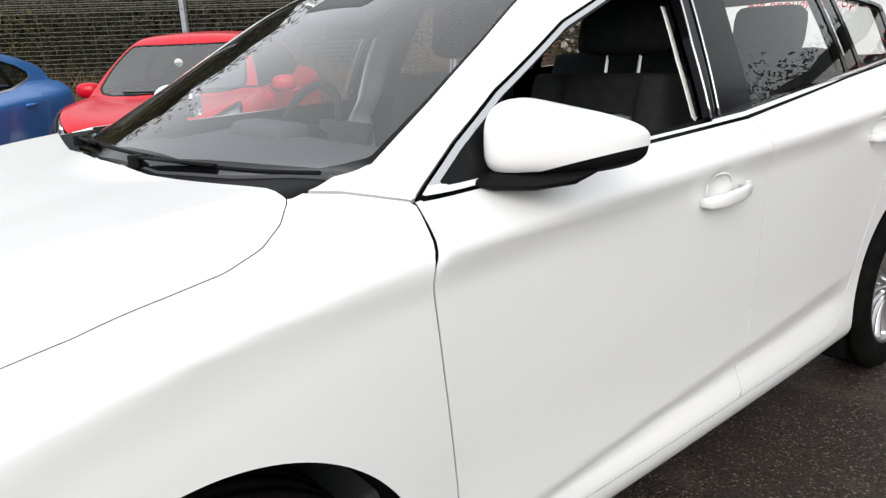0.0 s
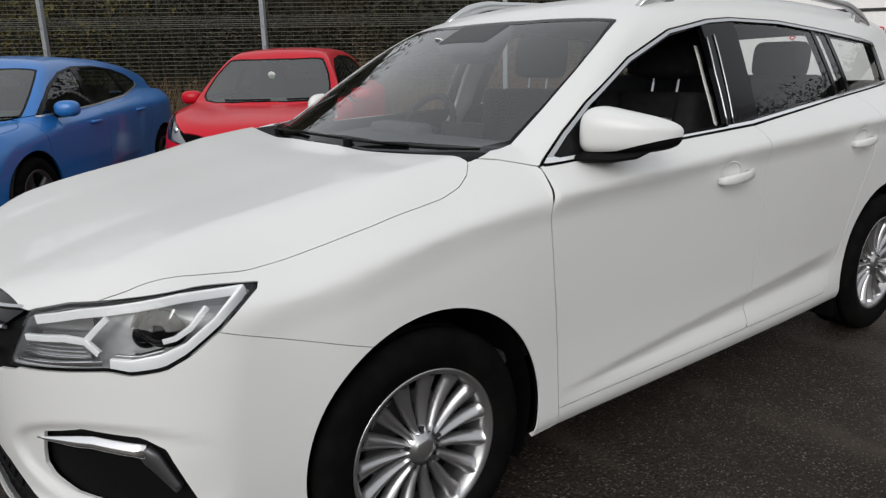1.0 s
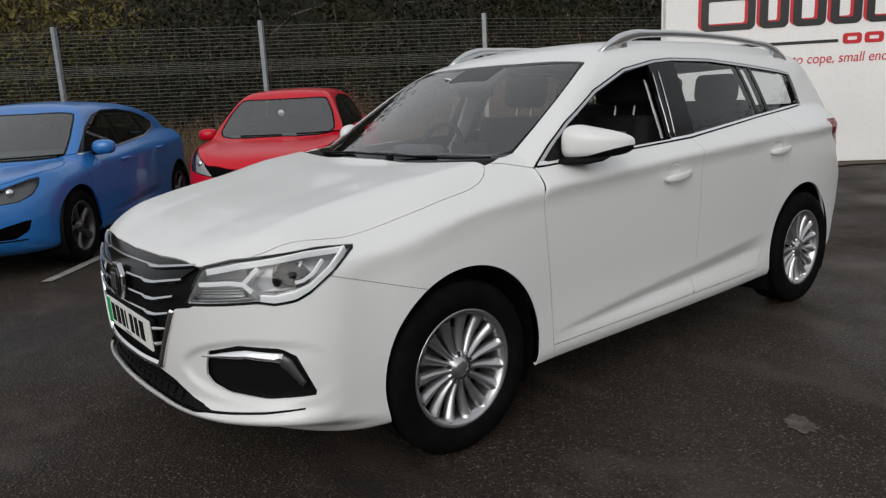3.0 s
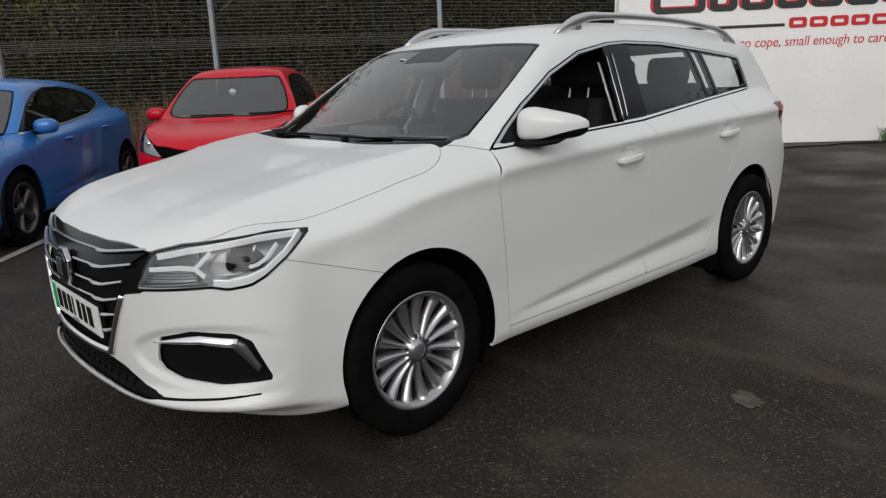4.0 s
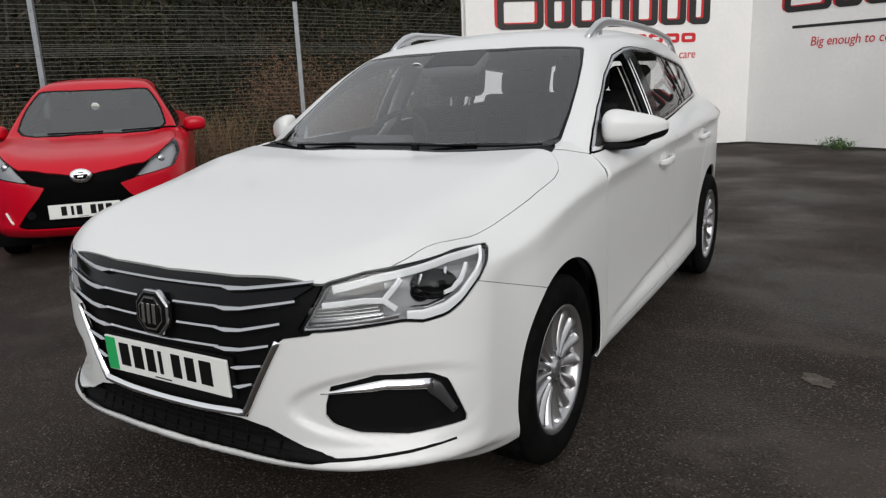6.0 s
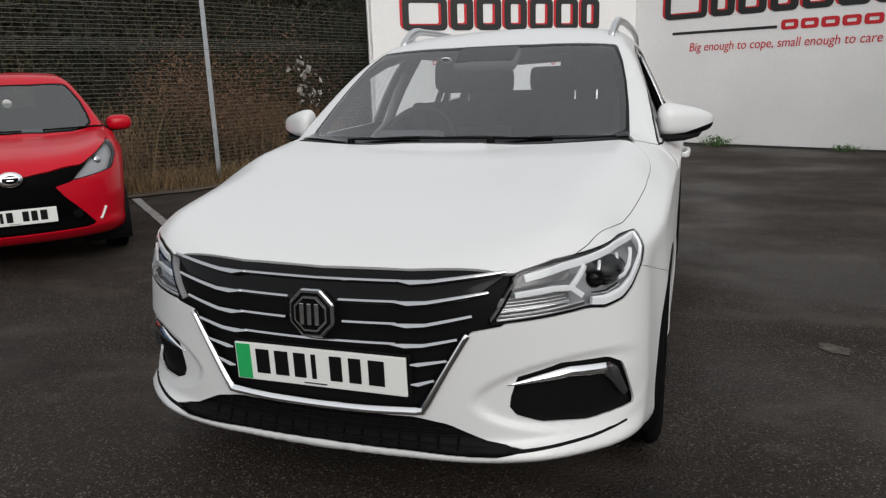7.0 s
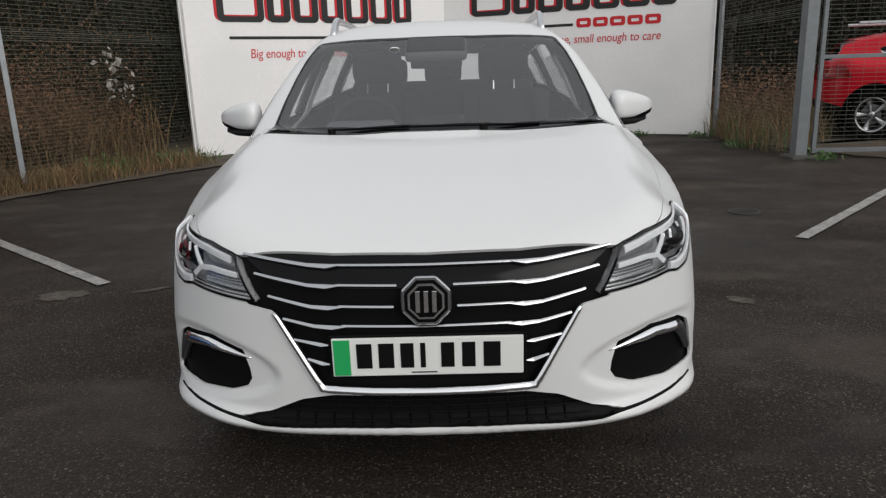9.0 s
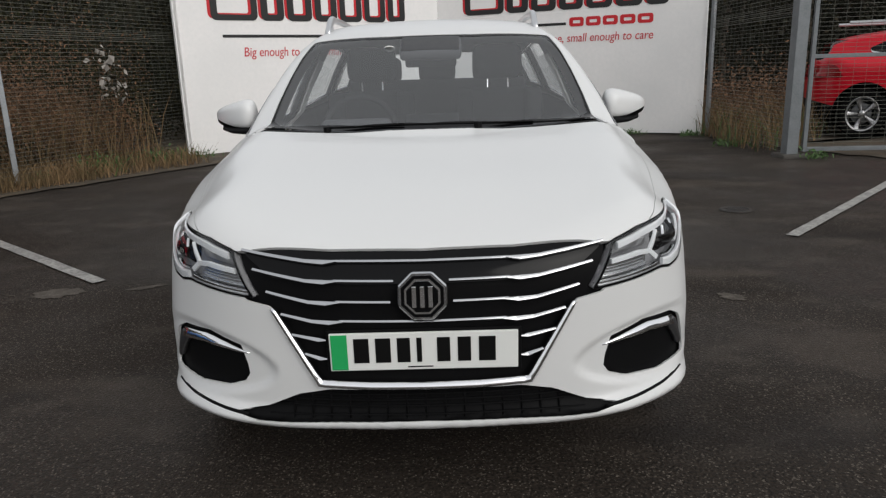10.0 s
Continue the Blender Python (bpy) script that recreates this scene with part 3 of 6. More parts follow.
# gate and its post
gate_post = empty("gate_post", pose(4.42, 6.56, 0, 0, 0, 4), "thick galvanised steel gate post set in concrete", "post")
part("shaft", box((.15, .15, 2.9), (0, 0, 1.45), .008), GALV_DARK, gate_post)
part("footing", box((.34, .34, .10), (.02, .02, .0), .03), CONCRETE, gate_post, "rough concrete footing")
for z in (.35, 2.2):
    part("hinge", rod((.10, 0, z), (.10, 0, z + .1), .02), GALV, gate_post)
gate = empty("gate", pose(4.57, 6.54, .07, 0, 0, -4), "steel framed gate with close horizontal wires", "gate")
for n, s, c in (("stile", (.05, .05, 2.4), (.025, 0, 1.2)), ("stile", (.05, .05, 2.4), (3.2, 0, 1.2)), ("rail", (3.15, .05, .05), (1.61, 0, .03)), ("rail", (3.15, .05, .05), (1.61, 0, 1.18)), ("rail", (3.15, .05, .05), (1.61, 0, 2.37))):
    part(n, box(s, c, .004), GALV_DARK, gate)
V, F = [], []
for i in range(46):
    z = .06 + i * .0508
    k = len(V)
    V += [(x, y, zz) for zz in (z, z + .004) for y in (.0, .004) for x in (.05, 3.18)]
    F += [tuple(k + j for j in q) for q in ((0, 1, 5, 4), (2, 6, 7, 3), (4, 5, 7, 6), (0, 2, 3, 1))]
for i in range(20):
    x = .08 + i * .1524
    k = len(V)
    V += [(xx, y, zz) for zz in (.05, 2.36) for y in (.006, .008) for xx in (x, x + .0022)]
    F += [tuple(k + j for j in q) for q in ((0, 1, 5, 4), (2, 6, 7, 3), (0, 4, 6, 2), (1, 3, 7, 5))]
tagged(mesh_object("wire_infill", V, F, WIRE, gate, smooth=False), kind="stuff")


# ---- two white sign boards that meet in a corner ----
def letter_mesh(text, size, shear=.12):
    """The mesh of a line of words, in x and y, from its left end."""
    cu = bpy.data.curves.new("words", "FONT")
    cu.body, cu.size, cu.shear, cu.extrude = text, size, shear, .002
    ob = bpy.data.objects.new("words", cu)
    scene.collection.objects.link(ob)
    me = bpy.data.meshes.new_from_object(ob.evaluated_get(bpy.context.evaluated_depsgraph_get()))
    bpy.data.objects.remove(ob)
    return me


def ring(w, h, wall, r=.06, gap=""):
    """A plain rounded frame or block, in x and z, from its lower left corner."""
    bm = bmesh.new()

    def loop(x0, z0, x1, z1, rad):
        pts = []
        for cx, cz, a0 in ((x1 - rad, z1 - rad, 0), (x0 + rad, z1 - rad, 90), (x0 + rad, z0 + rad, 180), (x1 - rad, z0 + rad, 270)):
            pts += [(cx + rad * math.cos(radians(a0 + 18 * i)), cz + rad * math.sin(radians(a0 + 18 * i))) for i in range(6)]
        return [bm.verts.new((x, 0, z)) for x, z in pts]
    out = loop(0, 0, w, h, r)
    if wall:
        inn = loop(wall, wall * .8, w - wall, h - wall * .8, max(r - wall * .5, .01))
        n = len(out)
        for i in range(n):
            bm.faces.new((out[i], out[(i + 1) % n], inn[(i + 1) % n], inn[i]))
    else:
        bm.faces.new(out)
    got = bmesh.ops.extrude_face_region(bm, geom=bm.faces[:])
    bmesh.ops.translate(bm, vec=(0, -.004, 0), verts=[v for v in got["geom"] if isinstance(v, bmesh.types.BMVert)])
    bmesh.ops.recalc_face_normals(bm, faces=bm.faces)
    return bm


def sign_board(a, b, height, dz, first):
    a, b = Vector(a), Vector(b)
    L = (b - a).length
    s = empty("sign_board", pose(a.x, a.y, 0, 0, 0, math.degrees(math.atan2(b.y - a.y, b.x - a.x))), "large white sign board with black, red and script lettering", "sign", "corner sign boards")
    part("panel", box((L, .06, height - .03), (L / 2, .03, height / 2 + .015), .002), BOARD, s)
    for x in ((.04,) if first else (L - .04,)):
        part("edge_trim", box((.05, .07, height), (x, .035, height / 2), .004), BOARD, s)
    for x in (.3, L / 2, L - .3):
        part("support", box((.08, .08, height), (x, .13, height / 2), .005), GALV, s)

    def put(bm, x, y, z, mat, name="emblem_block"):
        bmesh.ops.translate(bm, vec=(x, y, z), verts=bm.verts)
        part(name, bm, mat, s)
    # the trade name: plain frames and blocks, black over a red shade
    u = .58
    for w, wall in ((.84, .11), (.47, .12), (.52, .12), (.49, .12), (.51, .11), (.51, .11), (.44, .12)):
        for mat, dx, dy in ((SIGN_RED, -.045, -.001), (SIGN_BLACK, 0, -.005)):
            put(ring(w - .06, .52, wall, .09), u + dx, dy, 1.98 + dz + (.02 if mat == SIGN_RED else 0), mat)
        u += w
    u = 2.60
    for i in range(5):
        put(ring(.26, .155, .065, .045), u + i * .298, -.002, 1.69 + dz, SIGN_RED, "emblem_block")
    put(ring(1.80, .045, 0, .012), .74, -.002, 1.72 + dz, SIGN_BLACK, "underline")
    text = "Big enough to cope, small enough to care"
    wide = lambda words: max(v.co.x for v in letter_mesh(words, .205).vertices)
    stretch = 3.0 / wide(text)
    for k, word in enumerate(text.split()):
        before = " ".join(text.split()[:k])
        start = wide(before + " i") - wide("i") if before else 0
        me = letter_mesh(word, .205)
        me.transform(Matrix.Translation((1.06 + start * stretch, -.004, 1.43 + dz)) @ pose(0, 0, 0, 90) @ Matrix.Diagonal((stretch, 1, 1, 1)))
        me.materials.clear()
        me.materials.append(SIGN_RED)
        ob = new("slogan_word", me)
        ob.parent = s
        tagged(ob, "red script slogan word")
    return s


sign_board((-4.0, 8.4), (-.12, 11.7), 3.0, .08, True)
sign_board((-.12, 11.7), (4.3, 9.55), 3.0, .18, False)


# ---- parts that all cars share ----
def make_wheel(name, parent, x, y, r, width, rim_r, spokes, mats, twin=False, face=0.0):
    """A wheel whose outer side looks to the side of x; sub-parts tyre, rim, spokes as one casting, hub cap, bolts and brake disc."""
    s = 1 if x > 0 else -1
    wheel = new(name)
    wheel.parent = parent
    wheel.matrix_basis = pose(x, y, r, 0, 0, 0 if s > 0 else 180)
    h = width / 2
    tyre = [(rim_r - .012, -h * .8), (rim_r + .02, -h), (r - .04, -h * 1.02), (r - .012, -h * .9), (r, -h * .72)]
    for g in (-.45, 0, .45):
        tyre += [(r, h * (g - .08)), (r - .008, h * (g - .06)), (r - .008, h * (g + .06)), (r, h * (g + .08))]
    tyre += [(r, h * .72), (r - .012, h * .9), (r - .035, h * 1.0), (r - .06, h * 1.03), (rim_r + .03, h * 1.0), (rim_r + .006, h * .93), (rim_r - .004, h * .86)]
    mesh_object("tyre", *lathe(tyre, 72), RUBBER, wheel, "black rubber tyre")
    rim = [(rim_r - .022, -h * .8), (rim_r - .03, 0), (rim_r - .026, h * .55), (rim_r - .018, h * .80), (rim_r - .004, h * .92), (rim_r + .002, h * .90), (rim_r, h * .84)]
    mesh_object("rim", *lathe(rim, 72), mats[0], wheel, "alloy rim")
    V, F = [], []
    hub = .062
    for k in range(spokes):
        a = 2 * math.pi * (k + .5) / spokes
        pairs = ((-.085, .03), (.085, -.03)) if twin else ((0, 0),)
        for off, lean in pairs:
            base = len(V)
            n = 9
            for i in range(n):
                t = i / (n - 1)
                rad = hub * .75 + (rim_r - .018 - hub * .75) * t
                ang = a + off * (.35 + .65 * t) + lean * t
                wide = (.008 + .017 * t ** .9) * (15 / spokes if not twin else 1.2)
                front = h * (face + .74) - .010 * math.sin(math.pi * t) + h * .12 * t
                c, sn = math.cos(ang), math.sin(ang)
                for w, d in ((-1, -.030), (-1, -.016), (-.35, -.001), (.05, 0), (1, -.016), (1, -.030)):
                    V.append((front + d, rad * c - w * wide * sn, rad * sn + w * wide * c))
            for i in range(n - 1):
                for j in range(5):
                    F.append((base + i * 6 + j, base + i * 6 + j + 1, base + i * 6 + 7 + j, base + i * 6 + 6 + j))
            F += [tuple(base + j for j in range(6)), tuple(base + (n - 1) * 6 + 5 - j for j in range(6))]
    mesh_object("spokes", V, F, mats[0], wheel, "cast alloy spokes", smooth=True)
    mesh_object("hub_cap", *lathe([(0, h * (face + .80)), (.020, h * (face + .80)), (.030, h * (face + .77)), (.034, h * (face + .70)), (.046, h * (face + .66)), (.052, h * (face + .4))], 32), mats[0], wheel, "round centre cap")
    for k in range(5):
        a = 2 * math.pi * k / 5 + .3
        part("wheel_bolt", rod((h * (face + .60), .052 * math.cos(a), .052 * math.sin(a)), (h * (face + .70), .052 * math.cos(a), .052 * math.sin(a)), .0095, n=6), mats[1], wheel)
    mesh_object("brake_disc", *lathe([(.05, h * .10), (.13, h * .10), (.14, h * .08), (.14, -.02), (.05, -.02)], 40), ALLOY_DARK, wheel, "dull steel brake disc")
    # black disc added as the shade seen between the spokes
    mesh_object("barrel", *lathe([(.02, -h * .15), (rim_r - .02, -h * .2)], 40), BLACK_PLASTIC, wheel)
    return wheel


def peel(rest, measure_sd, gap=.0035):
    """Cuts a panel out of a skin: the panel and what is left, with a shut line between."""
    V, F = rest
    d = measure_sd(V)
    return clip(V, F, d + gap / 2), clip(V, F, -d + gap / 2)


def seen(axis_a, axis_b, poly, round_by=0.0, **limits):
    """A measure for peel(): an outline as seen along one direction, within limits such as y_max."""
    def sd(V):
        x, y, z = V.T
        pick = {"x": x, "y": y, "z": z, "a": .6 * x + .8 * y}
        d = outline_sd(pick[axis_a], pick[axis_b], poly, round_by)
        for name, v in limits.items():
            c = pick[name[0]]
            d = np.maximum(d, c - v if name.endswith("max") else v - c)
        return d
    return sd


def wheel_arch(yc, zc, r, x_min=.45):
    return lambda V: np.maximum(np.hypot(V[:, 1] - yc, V[:, 2] - zc) - r, x_min - V[:, 0])


def arch_liner(parent, yc, zc, r, x0, x1, side):
    a = np.radians(np.linspace(-30, 210, 40))
    prof = [(x1, r), (x1 - .01, r + .004), (x0, r + .01), (x0, .05)]
    V = [(side * x, yc + rr * math.cos(t), zc + rr * math.sin(t)) for t in a for x, rr in prof]
    F = [(i * 4 + j, i * 4 + j + 1, i * 4 + 5 + j, i * 4 + 4 + j) for i in range(39) for j in range(3)]
    return mesh_object("arch_liner", V, F, BLACK_PLASTIC, parent, "black wheel arch liner")


def on_front(field, pts, lift=0.0):
    """Points of a body's front from (x, z) pairs, lifted off it."""
    x, z = (np.array(c, float) for c in zip(*pts))
    P = np.stack([x, solve_y(field, np.abs(x), z), z], 1)
    return P + lift * slope_of(field, P)


def fine(pts, n=8):
    """More points along a broken line."""
    P = np.array(pts, float)
    return np.concatenate([P[i] + (P[i + 1] - P[i]) * np.linspace(0, 1, n, endpoint=False)[:, None] for i in range(len(P) - 1)] + [P[-1:]])


def number_plate(parent, at, m, green, groups):
    """A plate with plain dark bars where its characters stand."""
    plate = part("number_plate", box((.52, .008, .111), (0, 0, 0), .003), PLATE_WHITE, parent, "white number plate with dark bars")
    plate.matrix_basis = m
    if green:
        part("green_flash", box((.045, .003, .104), (-.233, -.0045, 0), .001), PLATE_GREEN, plate, "green band")
    for x, w in groups:
        part("character_bar", box((w, .003, .072), (x, -.0048, .004), .001), PLATE_BLACK, plate)
    part("maker_line", box((.07, .002, .003), (-.01, -.0048, -.046)), PLATE_BLACK, plate)
    return plate


# ---- the white estate car ----
estate = empty("estate_car", pose(0, 0, 0), "white electric estate car with silver roof rails, one window open", "car")
BODY = ESTATE.field
rest = shell(BODY, -.22, 3.0, .62)
ARCHES = ((.035, .345, .363), (2.66, .325, .388))
for yc, zc, r in ARCHES:
    _, rest = peel(rest, wheel_arch(yc, zc, r), 0)
    for s in (1, -1):
        arch_liner(estate, yc, zc, r + .002, .50, .850 if yc < 1 else .845, s)

WINDSCREEN = [(-.1, .185), (.3, .222), (.5, .285), (.62, .345), (.712, .370), (.704, .46), (.688, .60), (.662, .76), (.632, .90), (.590, 1.045), (.45, 1.028), (.2, .995), (-.1, .988)]
COWL = [(-.1, .180), (.3, .203), (.5, .234), (.65, .258), (.738, .270), (.728, .33), (.712, .375), (.62, .345), (.5, .285), (.3, .222), (-.1, .185)]
BONNET = [(-.1, -.832), (.25, -.820), (.50, -.790), (.62, -.745), (.69, -.62), (.718, -.53), (.734, -.476), (.757, -.38), (.774, -.288), (.790, -.186), (.802, -.077), (.806, .05), (.805, .13), (.796, .19), (.774, .235), (.738, .270),
          (.65, .258), (.5, .234), (.3, .203), (-.1, .180)]
LAMP = [(.188, .845), (.062, .850), (-.204, .829), (-.305, .806), (-.386, .676), (-.119, .694), (-.067, .685), (.003, .694), (.056, .721), (.118, .77)]
GRILLE = [(-.1, .90), (.30, .90), (.565, .88), (.560, .80), (.505, .672), (.43, .660), (.416, .652), (.292, .437), (-.1, .432)]
INTAKE = [(-.1, .416), (.27, .416), (.36, .398), (.457, .352), (.57, .328), (.48, .314), (.3, .320), (-.1, .325)]
FOG = [(-.326, .470), (-.312, .525), (-.20, .553), (-.06, .545), (-.01, .520), (.048, .388), (-.117, .376), (-.252, .390), (-.31, .413), (-.328, .44)]
GLAZING = [(.462, 1.013), (.575, 1.094), (.704, 1.174), (.952, 1.296), (1.22, 1.385), (1.48, 1.423), (1.64, 1.432), (1.99, 1.425), (2.38, 1.393), (2.80, 1.355), (2.945, 1.335), (2.91, 1.146), (2.26, 1.107), (1.53, 1.05), (1.09, 1.036)]
PANE_FRONT = [(.70, 1.042), (.715, 1.158), (.96, 1.276), (1.22, 1.362), (1.43, 1.398), (1.40, 1.25), (1.375, 1.058), (1.09, 1.05)]
PANE_REAR = [(1.665, 1.412), (1.99, 1.408), (2.262, 1.384), (2.272, 1.125), (1.595, 1.072), (1.625, 1.25)]
PANE_SMALL = [(2.30, 1.380), (2.395, 1.370), (2.405, 1.135), (2.31, 1.129)]
PANE_QUARTER = [(2.435, 1.368), (2.80, 1.338), (2.90, 1.325), (2.87, 1.160), (2.445, 1.138)]

glass_area, rest = peel(rest, seen("x", "y", WINDSCREEN, z_min=.98), .001)
CLEAR_AREA = [(-.1, .228), (.3, .268), (.5, .340), (.635, .395), (.685, .465), (.672, .61), (.647, .77), (.617, .90), (.574, 1.020), (.45, 1.002), (.2, .965), (-.1, .958)]
inner, frit = peel(glass_area, seen("x", "y", CLEAR_AREA, .004, z_min=.98), 0)
screen = panel("windscreen", *inner, BODY, SCREEN, estate, "clear windscreen, slightly reflecting", rim=0, lift=-.003)
panel("windscreen_border", *frit, BODY, BLACK_GLOSS, screen, "black printed border", rim=0, lift=-.002)
cowl, rest = peel(rest, seen("x", "y", COWL, z_min=.98), .002)
panel("cowl", *cowl, BODY, BLACK_PLASTIC, estate, "black plastic cowl under the windscreen", lift=-.008)
dlo, rest = peel(rest, seen("y", "z", GLAZING, x_min=.45), .006)
lamp, rest = peel(rest, seen("a", "z", LAMP, y_max=-.2), .003)
bonnet, rest = peel(rest, seen("x", "y", BONNET, z_min=.72), .0018)
grille, rest = peel(rest, seen("x", "z", GRILLE, y_max=-.6), .002)
intake, rest = peel(rest, seen("x", "z", INTAKE, y_max=-.45), .002)
fog, rest = peel(rest, seen("a", "z", FOG, y_max=-.4), .002)
bumper, rest = peel(rest, seen("y", "z", [(-1.3, .05), (-1.3, .80), (-.60, .80), (-.495, .770), (-.14, .660), (-.17, .05)]), .0018)
wing, rest = peel(rest, seen("y", "z", [(-1.0, .795), (-.60, .795), (-.499, .765), (-.144, .655), (-.14, .24), (.486, .24), (.482, .313), (.473, .50), (.449, .73), (.434, .897), (.449, .957), (.458, 1.012), (.36, 1.035), (-1.0, 1.2)], x_min=.5), .004)
WING_LINE = [(-1.0, .80), (-.60, .80), (-.495, .770), (-.14, .660), (-.14, .24), (.486, .24), (.482, .313), (.473, .50), (.449, .73), (.434, .897), (.449, .957), (.458, 1.012), (.36, 1.035), (-1.0, 1.2)]
_, rest = peel(rest, seen("y", "z", WING_LINE, .004, x_min=.5, y_max=-.13, z_max=.80), 0)
door_f, rest = peel(rest, seen("y", "z", [(.453, 1.012), (.444, .957), (.429, .897), (.444, .73), (.468, .50), (.477, .296), (1.50, .296), (1.525, .7), (1.53, 1.10), (1.0, 1.10)], x_min=.5), .004)
_, rest = peel(rest, seen("y", "z", [(.458, 1.012), (.449, .957), (.434, .897), (.449, .73), (.473, .50), (.482, .296), (1.50, .296), (1.525, .7), (1.53, 1.10), (1.0, 1.10)], .004, x_min=.5, y_max=.49, z_min=.31), 0)
door_r, rest = peel(rest, seen("y", "z", [(1.525, 1.14), (1.520, .7), (1.495, .296), (2.12, .296), (2.20, .40), (2.27, .55), (2.36, .72), (2.45, .86), (2.47, 1.0), (2.46, 1.2)], x_min=.5), .004)
_, rest = peel(rest, seen("y", "z", [(1.53, 1.14), (1.525, .7), (1.50, .296), (2.12, .296), (2.20, .40), (2.27, .55), (2.36, .72), (2.45, .86), (2.47, 1.0), (2.46, 1.2)], .004, x_min=.5, y_max=1.56, z_min=.31), 0)
_, rest = peel(rest, lambda V: np.maximum(V[:, 1] + .145, V[:, 2] - .9), 0)         # slivers left in the shut lines
_, rest = peel(rest, lambda V: np.maximum.reduce([np.abs(V[:, 1] - .46) - .034, .31 - V[:, 2], V[:, 2] - .99, .5 - V[:, 0]]), 0)
tail, rest = peel(rest, seen("y", "z", [(2.98, 1.055), (3.75, 1.05), (3.75, .88), (3.20, .885), (3.06, .96)]), .003)
REAR_SCREEN = [(-.1, 1.13), (.50, 1.14), (.52, 1.20), (.46, 1.38), (-.1, 1.40)]
back_glass, rest = peel(rest, seen("x", "z", REAR_SCREEN, y_min=3.05), .002)
_, rest = peel(rest, lambda V: np.maximum(V[:, 2] - .236, .4 - V[:, 0]), 0)          # the sill ends over the underbody
panel("rear_screen", *back_glass, BODY, GLASS, estate, "tinted rear window", rim=0, lift=-.004)
panel("body_shell", *rest, BODY, WHITE, estate, "white roof, pillars, sills and rear quarters")
panel("bonnet", *bonnet, BODY, WHITE, estate, "smooth white bonnet with two soft creases", rim=.02)
bumper_part = panel("front_bumper", *bumper, BODY, WHITE, estate, "white front bumper", rim=.008)
for s in (1, -1):
    panel("front_wing", *wing, BODY, WHITE, estate, side=s, rim=.004)
    panel("tail_lamp", *tail, BODY, RED_LENS, estate, "red tail lamp", side=s)

# recessed blacks behind the openings, and a black underlay added as shade in the shut lines
DEEP = lambda x, y, z: BODY(x, y, z) + .02
under = shell(DEEP, -.22, 3.0, .62, (40, 120, 20), 90)
for yc, zc, r in ARCHES:
    _, under = peel(under, wheel_arch(yc, zc, r + .004), 0)
_, under = peel(under, seen("x", "y", WINDSCREEN, .02, z_min=.95), 0)
_, under = peel(under, seen("y", "z", GLAZING, -.014, x_min=.45), 0)
_, under = peel(under, seen("a", "z", LAMP, -.004, y_max=-.2), 0)
_, under = peel(under, seen("x", "z", REAR_SCREEN, .01, y_min=3.0), 0)
panel("inner_structure", *under, DEEP, BLACK_PLASTIC, estate, "dark inner structure", rim=0)

# grille
g = panel("grille", *grille, BODY, MESH_BLACK, estate, "black grille with chrome bars", rim=.04, lift=-.03)
band, _ = peel(grille, seen("x", "z", [(-.1, .90), (.53, .90), (.50, .80), (.42, .742), (.2, .728), (-.1, .727)], y_max=-.6), 0)
panel("gloss_band", *band, BODY, BLACK_GLOSS, g, "glossy black upper band", rim=.02, lift=-.008)
LEAN = (0, .55, .83)
BARS = [(.784, .268, .503, .808, .0), (.735, .266, .468, .761, .075), (.676, .262, .430, .702, .085), (.620, .255, .392, .639, .0), (None, .268, .364, .581, .268), (None, .268, .330, .525, .268)]
for z0, x_k, x_e, z_e, x_s in BARS:
    for s in (1, -1):
        if z0:
            thin = fine([(s * x_s, z0), (s * x_k * .9, z0 + .002)], 10) if x_s else fine([(0, z0), (s * x_k * .9, z0 + .002)], 10)
            mesh_object("chrome_bar", *tube(on_front(BODY, thin, -.002), .010, .0075, up=LEAN, n=12, flat=.35), SATIN, g, smooth=False)
            a = (s * x_k * .86, z0 + .001)
            bl = on_front(BODY, fine([a, (s * x_k, z0 - .002), (s * (x_k + .05), z0 + .001), (s * x_e, z_e)], 5), .001)
            n = len(bl)
            mesh_object("chrome_blade", *tube(bl, .012, np.interp(np.arange(n), (0, 5, n - 1), (.005, .0145, .008)), up=LEAN, n=12, flat=.35), SATIN, g, smooth=False)
        else:
            bl = on_front(BODY, fine([(s * x_k, z_e - .014), (s * (x_k + .02), z_e - .013), (s * x_e, z_e)], 5), .004)
            mesh_object("chrome_blade", *tube(bl, .012, np.interp(np.arange(len(bl)), (0, 5, len(bl) - 1), (.004, .013, .007)), up=LEAN, n=12, flat=.35), SATIN, g, smooth=False)
frame_line = [(-.418, .655), (-.36, .555), (-.294, .437), (-.15, .431), (0, .430), (.15, .431), (.294, .437), (.36, .555), (.418, .655)]
mesh_object("chrome_surround", *tube(on_front(BODY, fine(frame_line, 8), .003), .020, np.interp(np.linspace(-1, 1, 65), (-1, -.5, 0, .5, 1), (.014, .024, .022, .024, .014)), up=(0, .5, .86), flat=.5), CHROME, g)
